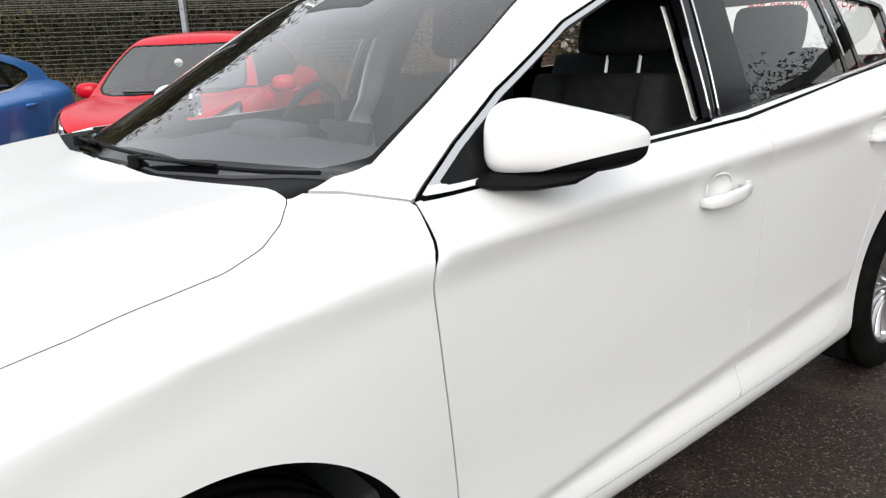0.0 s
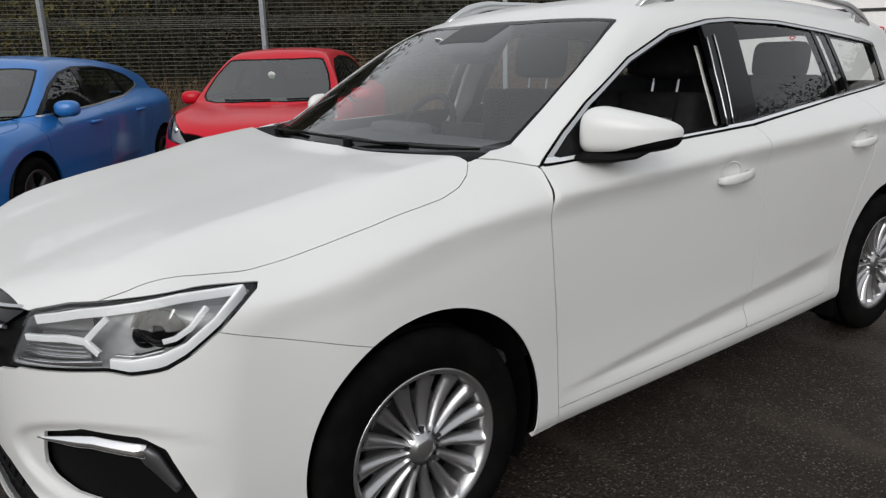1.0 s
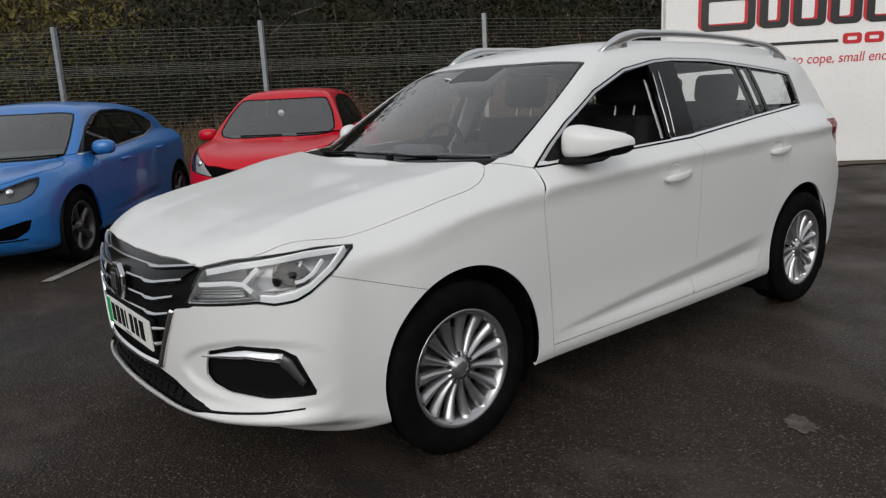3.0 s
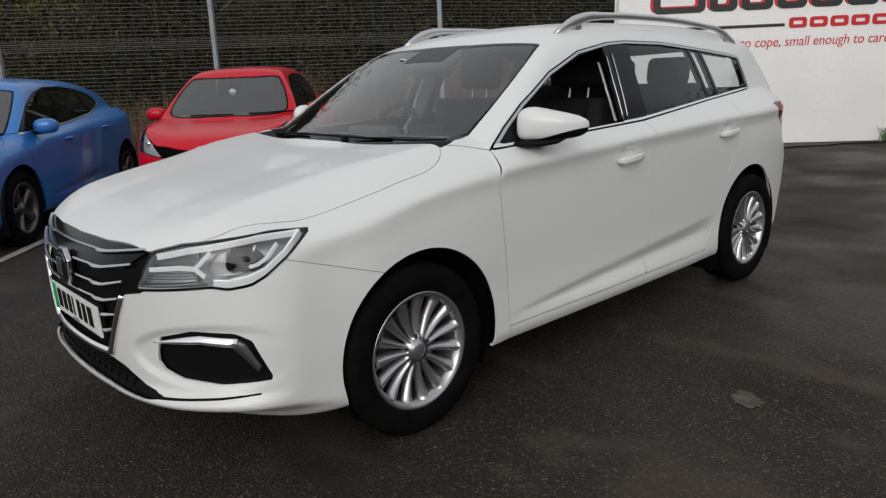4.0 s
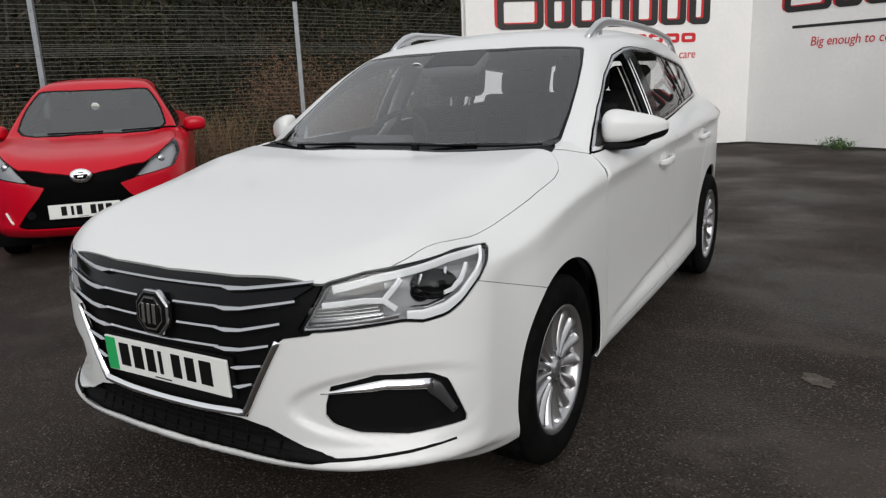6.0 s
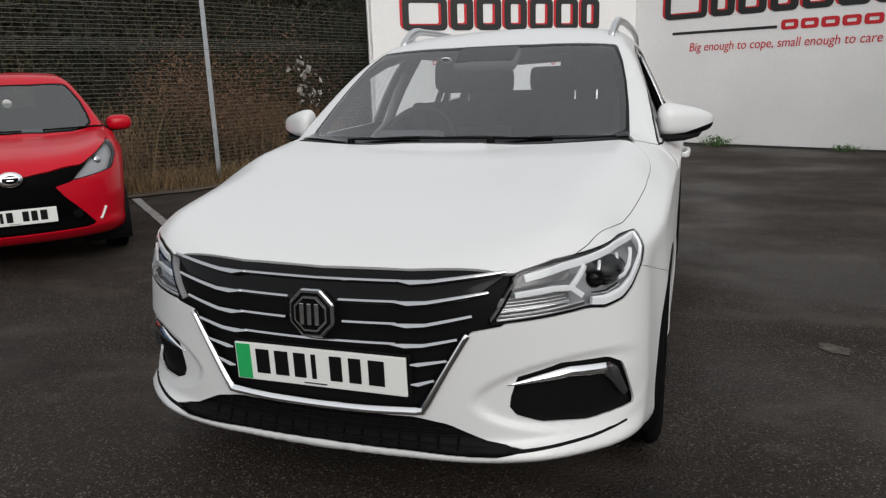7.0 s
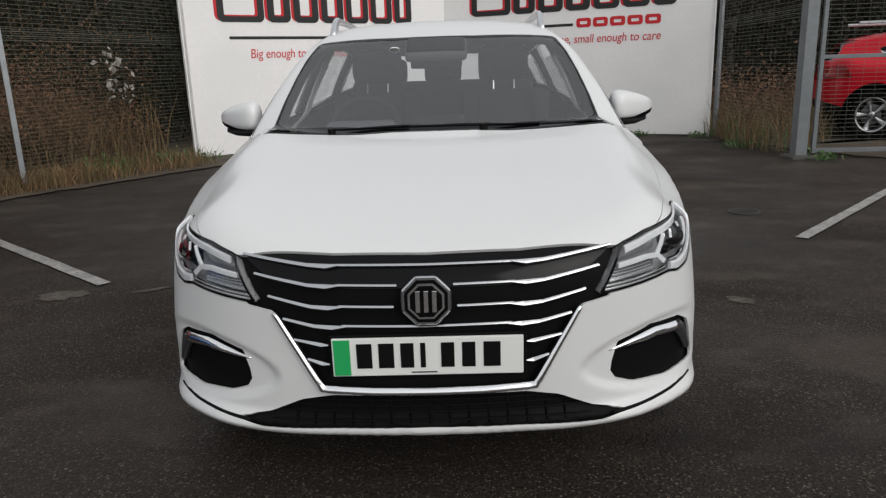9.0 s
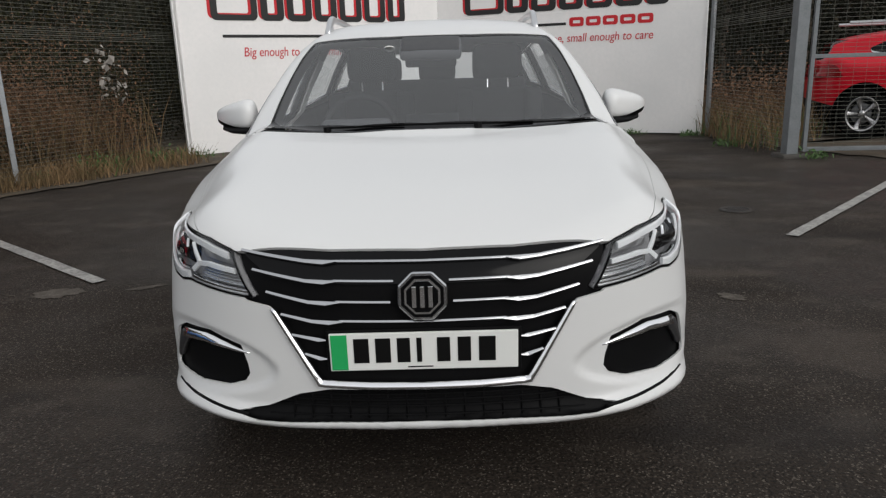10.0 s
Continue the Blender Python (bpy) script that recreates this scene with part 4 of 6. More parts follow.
# badge: a plain octagon
def octagon(r):
    return [(r * math.cos(radians(22.5 + 45 * i)), r * math.sin(radians(22.5 + 45 * i))) for i in range(8)]
badge = part("badge", prism(octagon(.072), .02, bevel=.004), SATIN, g, "plain octagonal chrome badge")
badge.matrix_basis = pose(.003, -.908, .698, -3)
for r, mat, y in ((.062, BLACK_GLOSS, -.002), (.052, CHROME, -.004), (.046, BLACK_GLOSS, -.006)):
    part("badge_ring", prism(octagon(r), .006, y), mat, badge)
for x, z, w, h in ((-.022, 0, .012, .058), (0, 0, .012, .058), (.022, 0, .012, .058)):
    part("badge_mark", box((w, .004, h), (x, -.008, z), .001), CHROME, badge)
number_plate(g, None, pose(0, -.884, .534, 2), True, [(-.172, .042), (-.112, .042), (-.055, .036), (-.012, .014), (.055, .036), (.112, .036), (.175, .046)])
part("plate_holder", box((.54, .012, .125), (0, -.871, .533), .004), BLACK_PLASTIC, g)

# lower intake with its slats
low = panel("lower_intake", *intake, BODY, MESH_BLACK, estate, "black lower air intake", rim=.03, lift=-.03)
for z in (.342, .360, .378, .396):
    x_end = .46 - (z - .342) * 1.6
    mesh_object("intake_slat", *tube(on_front(BODY, fine([(-x_end, z), (0, z), (x_end, z)], 10), -.02), .02, .006), BLACK_PLASTIC, low)
for i in range(-7, 8):
    P = on_front(BODY, [(i * .055, .332), (i * .055, .37), (i * .055, .408)], -.022)
    mesh_object("intake_rib", *tube(P, .006, .014, up=(0, 1, 0)), BLACK_PLASTIC, low)

for s in (1, -1):
    groove = on_front(BODY, fine([(s * .52, .326), (s * .62, .330), (s * .72, .336), (s * .80, .346)], 6), -.001)
    mesh_object("bumper_groove", *tube(groove, .010, np.linspace(.012, .007, len(groove))), BLACK_PLASTIC, bumper_part, "dark groove")

# fog recesses with chrome blades
for s in (1, -1):
    f = panel("fog_recess", *fog, BODY, BLACK_PLASTIC, estate, "black fog lamp recess with a chrome blade", side=s, rim=.03, lift=-.022)
    pts = on_front(BODY, fine([(s * .508, .500), (s * .585, .514), (s * .66, .524), (s * .755, .514)], 5), -.006)
    mesh_object("chrome_blade", *tube(pts, .022, np.interp(np.arange(len(pts)), (0, 8, len(pts) - 1), (.005, .028, .032)), up=(0, .5, .86), n=12, flat=.5), CHROME, f)
    pts = on_front(BODY, fine([(s * .750, .514), (s * .765, .495), (s * .778, .468), (s * .796, .425)], 5), -.007)
    mesh_object("dark_chrome_blade", *tube(pts, .022, np.interp(np.arange(len(pts)), (0, 4, len(pts) - 1), (.034, .042, .020)), flat=.5), ALLOY_DARK, f)

# headlamps: a lens over a housing with reflectors and light guides
for s in (1, -1):
    hl = panel("headlamp", *lamp, BODY, CLEAR, estate, "clear headlamp with white light guides", side=s, rim=.004)
    _, border = peel(lamp, seen("a", "z", LAMP, -.008, y_max=-.2), 0)
    panel("black_border", *border, BODY, BLACK_GLOSS, hl, side=s, rim=0, lift=-.002)
    panel("housing", *lamp, BODY, LAMP_GREY, hl, side=s, rim=0, lift=-.05)
    _, wall = peel(lamp, seen("a", "z", LAMP, -.009, y_max=-.2), 0)
    panel("housing_wall", *wall, BODY, LAMP_GREY, hl, side=s, rim=.045, lift=-.006)

    def guide(name, pts, w, h, mat, depth):
        P = np.array(fine(pts, 5))                       # (a, z) along the lamp
        x = np.interp(P[:, 0], (-.40, -.30, -.20, -.10, 0, .06, .12, .19), (.462, .535, .618, .722, .792, .818, .832, .838))
        y = (P[:, 0] - .6 * x) / .8
        Q = np.stack([x, y, P[:, 1]], 1)
        lo, hi = np.full(len(Q), -.25), np.full(len(Q), .12)     # across the lamp, to the depth behind its lens
        for _ in range(24):
            mid = (lo + hi) / 2
            ins = BODY(*(Q + mid[:, None] * (.8, -.6, 0)).T) + depth < 0
            lo, hi = np.where(ins, mid, lo), np.where(ins, hi, mid)
        Q = Q + lo[:, None] * (.8, -.6, 0)
        Q[:, 0] *= s
        up = (0, 0, 1)
        mesh_object(name, *tube(Q, min(w, .010), h, up=up, n=12, flat=.3), mat, hl, smooth=False)
    # bright upper strip, broad outer strip, stepped divider and two grey cells
    guide("light_guide", [(-.285, .788), (-.18, .808), (.03, .832), (.150, .834)], .02, .021, LIGHT_GUIDE, .010)
    guide("light_guide", [(.152, .834), (.113, .784), (.053, .736), (-.002, .714), (-.064, .704), (-.11, .707)], .02, .028, LIGHT_GUIDE, .009)
    guide("light_guide", [(-.315, .748), (-.215, .756), (-.165, .752), (-.135, .728)], .02, .015, LIGHT_GUIDE, .010)
    guide("light_guide", [(-.165, .753), (-.115, .802)], .02, .014, LIGHT_GUIDE, .010)
    guide("light_guide", [(.085, .812), (.055, .775), (.025, .757), (.0, .752)], .02, .012, LIGHT_GUIDE, .014)
    guide("chrome_trim", [(-.365, .690), (-.25, .697), (-.13, .708)], .02, .010, CHROME, .016)
    guide("upper_cell", [(-.30, .772), (-.22, .780), (-.155, .786)], .004, .034, ALLOY, .032)
    guide("lower_cell", [(-.345, .716), (-.25, .722), (-.165, .728)], .004, .044, ALLOY, .032)
    for i in range(5):
        z = .706 + i * .009
        guide("reflector_rib", [(-.35 + i * .008, z), (-.17 - i * .003, z + .008)], .008, .003, REFLECTOR, .030)
    guide("chrome_trim", [(.020, .812), (.004, .778)], .008, .006, CHROME, .016)
    guide("chrome_trim", [(-.055, .806), (-.068, .782)], .008, .004, CHROME, .018)
    guide("chrome_trim", [(-.10, .726), (-.05, .724), (.0, .735)], .01, .005, CHROME, .020)
    x0, y0 = .70, -.60
    bm = bmesh.new()
    bmesh.ops.create_uvsphere(bm, u_segments=24, v_segments=12, radius=.030)
    bmesh.ops.translate(bm, vec=(s * x0, y0 + .012, .752), verts=bm.verts)
    part("projector_lens", bm, BLACK_GLOSS, hl, "dark projector lens", smooth=True)
    dish = [(.0, -.03), (.02, -.026), (.04, -.012), (.05, .006), (.054, .006)]
    for k, (bx, by, bz, sx) in enumerate(((.735, -.585, .770, 1.2),)):
        Vb, Fb = lathe(dish, 28)
        ob = mesh_object("reflector_bowl", Vb * (-1, sx, .8), Fb, BLACK_GLOSS, hl)
        ob.matrix_basis = pose(s * bx, by + .012, bz, 0, 0, -90 if s > 0 else -90) @ pose(0, 0, 0, 0, 0, s * 40)

# doors, their glass and trim
pane_list = [("front", PANE_FRONT), ("rear", PANE_REAR), ("small", PANE_SMALL), ("quarter", PANE_QUARTER)]
for s in (1, -1):
    fd = panel("front_door", *door_f, BODY, WHITE, estate, "white front door" + (" with its window down" if s > 0 else ""), side=s, rim=.004)
    rd = panel("rear_door", *door_r, BODY, WHITE, estate, "white rear door", side=s, rim=.004)
    left = dlo
    for n, poly in pane_list:
        one, left = peel(left, seen("y", "z", poly, .004), 0)
        if n == "front":
            if s < 0:
                panel("window", *one, BODY, GLASS, fd, side=s, rim=0, lift=-.008)
        else:
            panel("window", *one, BODY, GLASS, rd if n != "quarter" else estate, "tinted glass", side=s, rim=0, lift=-.006)
    trim, frame_piece = peel(left, lambda V: -outline_sd(V[:, 1], V[:, 2], GLAZING, -.013), 0)
    chrome_low, dark_rim = peel(trim, lambda V: V[:, 2] - np.interp(V[:, 1], (.46, 1.09, 1.53, 2.26, 2.91), (1.03, 1.05, 1.065, 1.122, 1.165)), 0)
    panel("window_frame", *frame_piece, BODY, BLACK_GLOSS, fd, "black window frame and pillars", side=s, rim=.02, lift=-.003)
    panel("upper_trim", *dark_rim, BODY, SATIN, fd, "thin bright trim", side=s, rim=.004, lift=.002)
    panel("belt_trim", *chrome_low, BODY, CHROME, fd, "bright belt trim", side=s, rim=.004, lift=.003)
    # bright edges in the open frame
    for pts in ([(1.415, 1.065), (1.452, 1.24), (1.485, 1.37)], [(1.375, 1.063), (1.40, 1.24), (1.432, 1.36)]):
        P = np.array(fine(pts, 6))
        Q = np.stack([s * (solve_x(BODY, P[:, 0], P[:, 1]) + .001), P[:, 0], P[:, 1]], 1)
        mesh_object("frame_strip", *tube(Q, .006, .007, up=(1, 0, 0)), SATIN, fd)
    for d, y0, zc in ((fd, 1.31, .893), (rd, 2.31, .928)):
        xs = float(solve_x(BODY, np.array([y0 + .1]), np.array([zc]))[0])
        P = [(s * (xs + o), y0 + dy, zc + dz) for dy, o, dz in ((-.088, .000, -.004), (-.080, .022, -.003), (-.04, .034, -.001), (.03, .036, .003), (.072, .028, .006), (.086, .002, .007))]
        h = mesh_object("handle", *tube(P, .018, [.02, .030, .034, .034, .030, .02], n=14, flat=.7), WHITE, d, "white pull handle")
        part("handle_key", box((.010, .018, .026), (s * (xs + .012), y0 + .102, zc + .008), .004), WHITE, h)
        bow = [(s * (float(solve_x(BODY, np.array([y0 + .046 * math.cos(a)]), np.array([zc + .004 + .048 * math.sin(a)]))[0]) + .0005), y0 + .046 * math.cos(a), zc + .004 + .048 * math.sin(a)) for a in np.linspace(0, np.pi, 15)]
        mesh_object("handle_cup", *tube(bow, .006, .004, up=(1, 0, 0)), WHITE, h, "white rim of the finger recess")
    # wing mirror
    th, ph = np.meshgrid(np.linspace(0, np.pi, 25), np.linspace(0, 2 * np.pi, 49), indexing="ij")
    cx, cy, cz = (np.sign(v) * np.abs(v) ** p for v, p in zip((np.sin(th) * np.cos(ph), np.sin(th) * np.sin(ph), np.cos(th)), (.46, .78, .60)))
    u = (cx + 1) / 2                                            # 0 at the door, 1 at the tip
    gx, gy = .114 * cx, np.where(cy > 0, .032, .085) * cy * (1 - .25 * u) + .13 * u ** 1.6
    gz = np.where(cz > 0, cz * (.090 - .056 * u ** 1.25), cz * (.064 - .022 * u ** 1.4)) + .002
    G = np.stack([gx, gy, gz], -1).reshape(-1, 3)
    n, m = 25, 49
    faces = [(i * m + j, (i + 1) * m + j, (i + 1) * m + j + 1, i * m + j + 1) for i in range(n - 1) for j in range(m - 1)]
    tri = np.array([t for q in faces for t in (q[:3], (q[0], q[2], q[3]))])
    split = -.043 + .32 * np.clip(G[:, 0] + .01, 0, None) - G[:, 2]        # above zero in the black lower shell
    (top_v, top), (bot_v, bot) = clip(G, tri, split), clip(G, tri, -split)
    if s < 0:
        top, bot = top[:, ::-1], bot[:, ::-1]
    wm = new("wing_mirror")
    wm.parent = estate
    wm.matrix_basis = pose(.910 if s > 0 else -.930, .685, 1.082)
    tagged(wm, "white wing mirror with a black foot")
    mesh_object("cap", top_v * (s, 1, 1), top, WHITE, wm, "white mirror cap")
    mesh_object("base_shell", bot_v * (.985 * s, .985, 1), bot, BLACK_PLASTIC, wm, "black lower shell")
    part("mirror_glass", box((.17, .004, .09), (s * .0, .095, .004), .02, pose(0, 0, 0, 0, 0, s * 32)), CHROME, wm, "mirror glass")
    arm = [(s * x, y, z) for x, y, z in ((-.135, -.05, -.058), (-.08, -.03, -.060), (-.02, .0, -.060), (.03, .035, -.052), (.055, .06, -.040))]
    mesh_object("arm", *tube(arm, [.13, .14, .12, .09, .04], [.03, .034, .030, .024, .012], n=14), BLACK_PLASTIC, wm, "black mirror arm")
    # roof rail
    ys = np.linspace(1.20, 3.02, 40)
    t = (ys - 1.20) / 1.82
    xr = np.interp(ys, (1.2, 1.6, 2.6, 3.02), (.545, .562, .560, .540))
    zr = solve_z(BODY, xr, ys) - .004 + .060 * np.clip(np.minimum(t / .14, (1 - t) / .16), 0, 1) ** .7
    rail = mesh_object("roof_rail", *tube(np.stack([s * xr, ys, zr], 1), np.interp(t, (0, .1, .9, 1), (.03, .032, .032, .02)), np.interp(t, (0, .08, .2, .8, .93, 1), (.014, .055, .036, .030, .036, .012)), n=14, flat=.8), RAIL, estate, "silver roof rail")
    for yb in (1.36, 2.86):
        xb = float(np.interp(yb, ys, xr))
        part("rail_foot", box((.022, .06, .05), (s * xb, yb, float(np.interp(yb, ys, zr)) - .028), .008), RAIL, rail)

# wipers
for x0, x1, y1 in ((-.42, .22, .02), (.20, .66, .06)):
    xs = np.linspace(x0, x1, 12)
    ys = .228 + .34 * np.abs(xs) ** 2
    zs = solve_z(BODY, np.abs(xs), ys) - .002
    w = mesh_object("wiper", *tube(np.stack([xs, ys, zs], 1), .010, .008), BLACK_PLASTIC, estate, "black wiper blade")
    part("pivot", rod((x0, ys[0] - .03, zs[0] - .02), (x0, ys[0] - .03, zs[0] + .006), .016), BLACK_PLASTIC, w)
    mesh_object("wiper_arm", *tube([(x0, ys[0] - .03, zs[0] + .002), ((x0 + x1) / 2, ys[6] - .012, zs[6] + .004)], .014, .007), BLACK_PLASTIC, w)

for x in (.778, -.778):
    for y in (.015, 2.66):
        make_wheel("wheel", estate, x, y, .325, .205, .222, 15, (ALLOY, ALLOY_DARK))
part("underbody", box((1.3, 3.6, .12), (0, 1.35, .27), .03), BLACK_PLASTIC, estate)
for y in (.015, 2.66):
    part("axle", rod((-.7, y, .325), (.7, y, .325), .04), BLACK_PLASTIC, estate)

# ---- its cabin ----
CABIN = lambda x, y, z: BODY(x, y, z) + .032
lin = shell(CABIN, -.1, 3.0, .70, (20, 150, 30), 100)
_, lin = peel(lin, lambda V: V[:, 2] - .42, 0)
_, lin = peel(lin, lambda V: V[:, 1] - .20, 0)
_, lin = peel(lin, seen("x", "y", [(x * .968, y - (.16 if y < .40 else 0)) for x, y in CLEAR_AREA], z_min=.98), 0)
for n, poly in pane_list:
    _, lin = peel(lin, seen("y", "z", poly, .004, x_min=.3), 0)
_, lin = peel(lin, seen("x", "z", REAR_SCREEN, .0, y_min=3.0), 0)
for yc, zc, r in ARCHES:
    _, lin = peel(lin, wheel_arch(yc, zc, r + .03), 0)
upper, lower = peel(lin, lambda V: 1.06 - V[:, 2], 0)
V, F = upper
panel("headliner", V, F[:, ::-1], CABIN, LINER, estate, "grey headliner and pillar trim", rim=0)
V, F = lower
panel("door_card", V, F[:, ::-1], CABIN, TRIM, estate, "dark door cards", rim=0)
part("cabin_floor", box((1.5, 2.9, .04), (0, 1.75, .44), .01), TRIM, estate)

# pale pillar covers with the belt webbing on them
for s in (1, -1):
    P = np.array(fine([(1.475, .80), (1.465, 1.06), (1.475, 1.20), (1.50, 1.33)], 6))
    X = solve_x(CABIN, P[:, 0], P[:, 1])
    cover = mesh_object("pillar_trim", *tube(np.stack([s * (X - .012), P[:, 0], P[:, 1]], 1), .12, .02, up=(1, 0, 0)), LINER, estate, "pale grey pillar cover")
    mesh_object("seat_belt", *tube(np.stack([s * (X - .032), P[:, 0] - .055, P[:, 1]], 1), .022, .004, up=(1, 0, 0)), PLATE_WHITE, cover, "pale belt webbing")


def cushion(size, at, turn=(0, 0, 0), bevel=.05):
    return box(size, at, bevel, pose(0, 0, 0, *turn), segments=3)


for x in (.37, -.37):
    seat = new("front_seat")
    seat.parent = estate
    seat.matrix_basis = pose(x, 1.30, .52)
    tagged(seat, "dark cloth front seat")
    part("seat", cushion((.50, .52, .16), (0, -.10, .10)), CLOTH, seat, smooth=True)
    part("backrest", cushion((.48, .15, .55), (0, .26, .365), (-14, 0, 0), .07), CLOTH, seat, smooth=True)
    for sx in (-.20, .20):
        part("side_bolster", cushion((.10, .20, .50), (sx, .22, .38), (-14, 0, 0), .04), CLOTH, seat, smooth=True)
    part("headrest", cushion((.29, .13, .20), (0, .345, .785), (-8, 0, 0), .062), CLOTH, seat, smooth=True)
    for sx in (-.06, .06):
        part("headrest_post", rod((sx, .315, .60), (sx, .34, .74), .006), SATIN, seat)
bench = new("rear_seat")
bench.parent = estate
bench.matrix_basis = pose(0, 2.10, .52)
tagged(bench, "dark cloth rear bench")
part("seat", cushion((1.26, .50, .16), (0, 0, .10)), CLOTH, bench, smooth=True)
part("backrest", cushion((1.26, .14, .60), (0, .32, .38), (-16, 0, 0)), CLOTH, bench, smooth=True)
for x in (-.38, 0, .38):
    part("headrest", cushion((.26, .11, .17), (x, .41, .745), (-8, 0, 0), .053), CLOTH, bench, smooth=True)
    for sx in (-.05, .05):
        part("headrest_post", rod((x + sx, .40, .62), (x + sx, .405, .70), .006), CHROME, bench)
dash = part("dashboard", cushion((1.42, .50, .26), (0, .62, .87), (4, 0, 0), .07), TRIM, estate, "dark grey dashboard", smooth=True)
part("dash_top", box((1.3, .32, .03), (0, .40, 1.0 - .015), .012, pose(0, 0, 0, 3)), TRIM, dash)
part("centre_screen", box((.26, .02, .15), (0, .84, .99), .006, pose(0, 0, 0, -12)), BLACK_GLOSS, dash, "black centre screen")
part("binnacle", cushion((.34, .12, .10), (-.37, .80, 1.0), (0, 0, 0), .035), TRIM, dash, smooth=True)
wheel_rim = [(.18 * math.cos(t), .18 * math.sin(t), 0) for t in np.linspace(0, 2 * np.pi, 37)]
steer = new("steering_wheel")
steer.parent = estate
steer.matrix_basis = pose(-.37, .93, .985, 65)
tagged(steer, "black steering wheel")
mesh_object("rim", *tube(wheel_rim, .030, .028), CLOTH, steer)
part("hub", cushion((.14, .11, .04), (0, -.01, -.01), bevel=.02), BLACK_PLASTIC, steer, smooth=True)
for a in (0, 180, 270):
    c, sn = math.cos(radians(a)), math.sin(radians(a))
    part("spoke", rod((.05 * c, .05 * sn, -.01), (.17 * c, .17 * sn, 0), .016), BLACK_PLASTIC, steer)
vm = part("rear_view_mirror", cushion((.25, .03, .066), (0, .90, 1.318), bevel=.014), BLACK_PLASTIC, estate, "black rear-view mirror", smooth=True)
part("sensor_housing", cushion((.30, .17, .060), (0, .92, 1.374), (26, 0, 0), .027), TRIM, vm, smooth=True)
part("stalk", rod((.01, .91, 1.32), (.01, .93, 1.38), .012), BLACK_PLASTIC, vm)
part("tax_disc", rod((-.20, .90, 1.375), (-.20, .902, 1.379), .026, n=20), PLATE_WHITE, estate, "small round white sticker")
part("parcel_shelf", box((1.2, .55, .02), (0, 2.85, 1.0), .005), TRIM, estate)


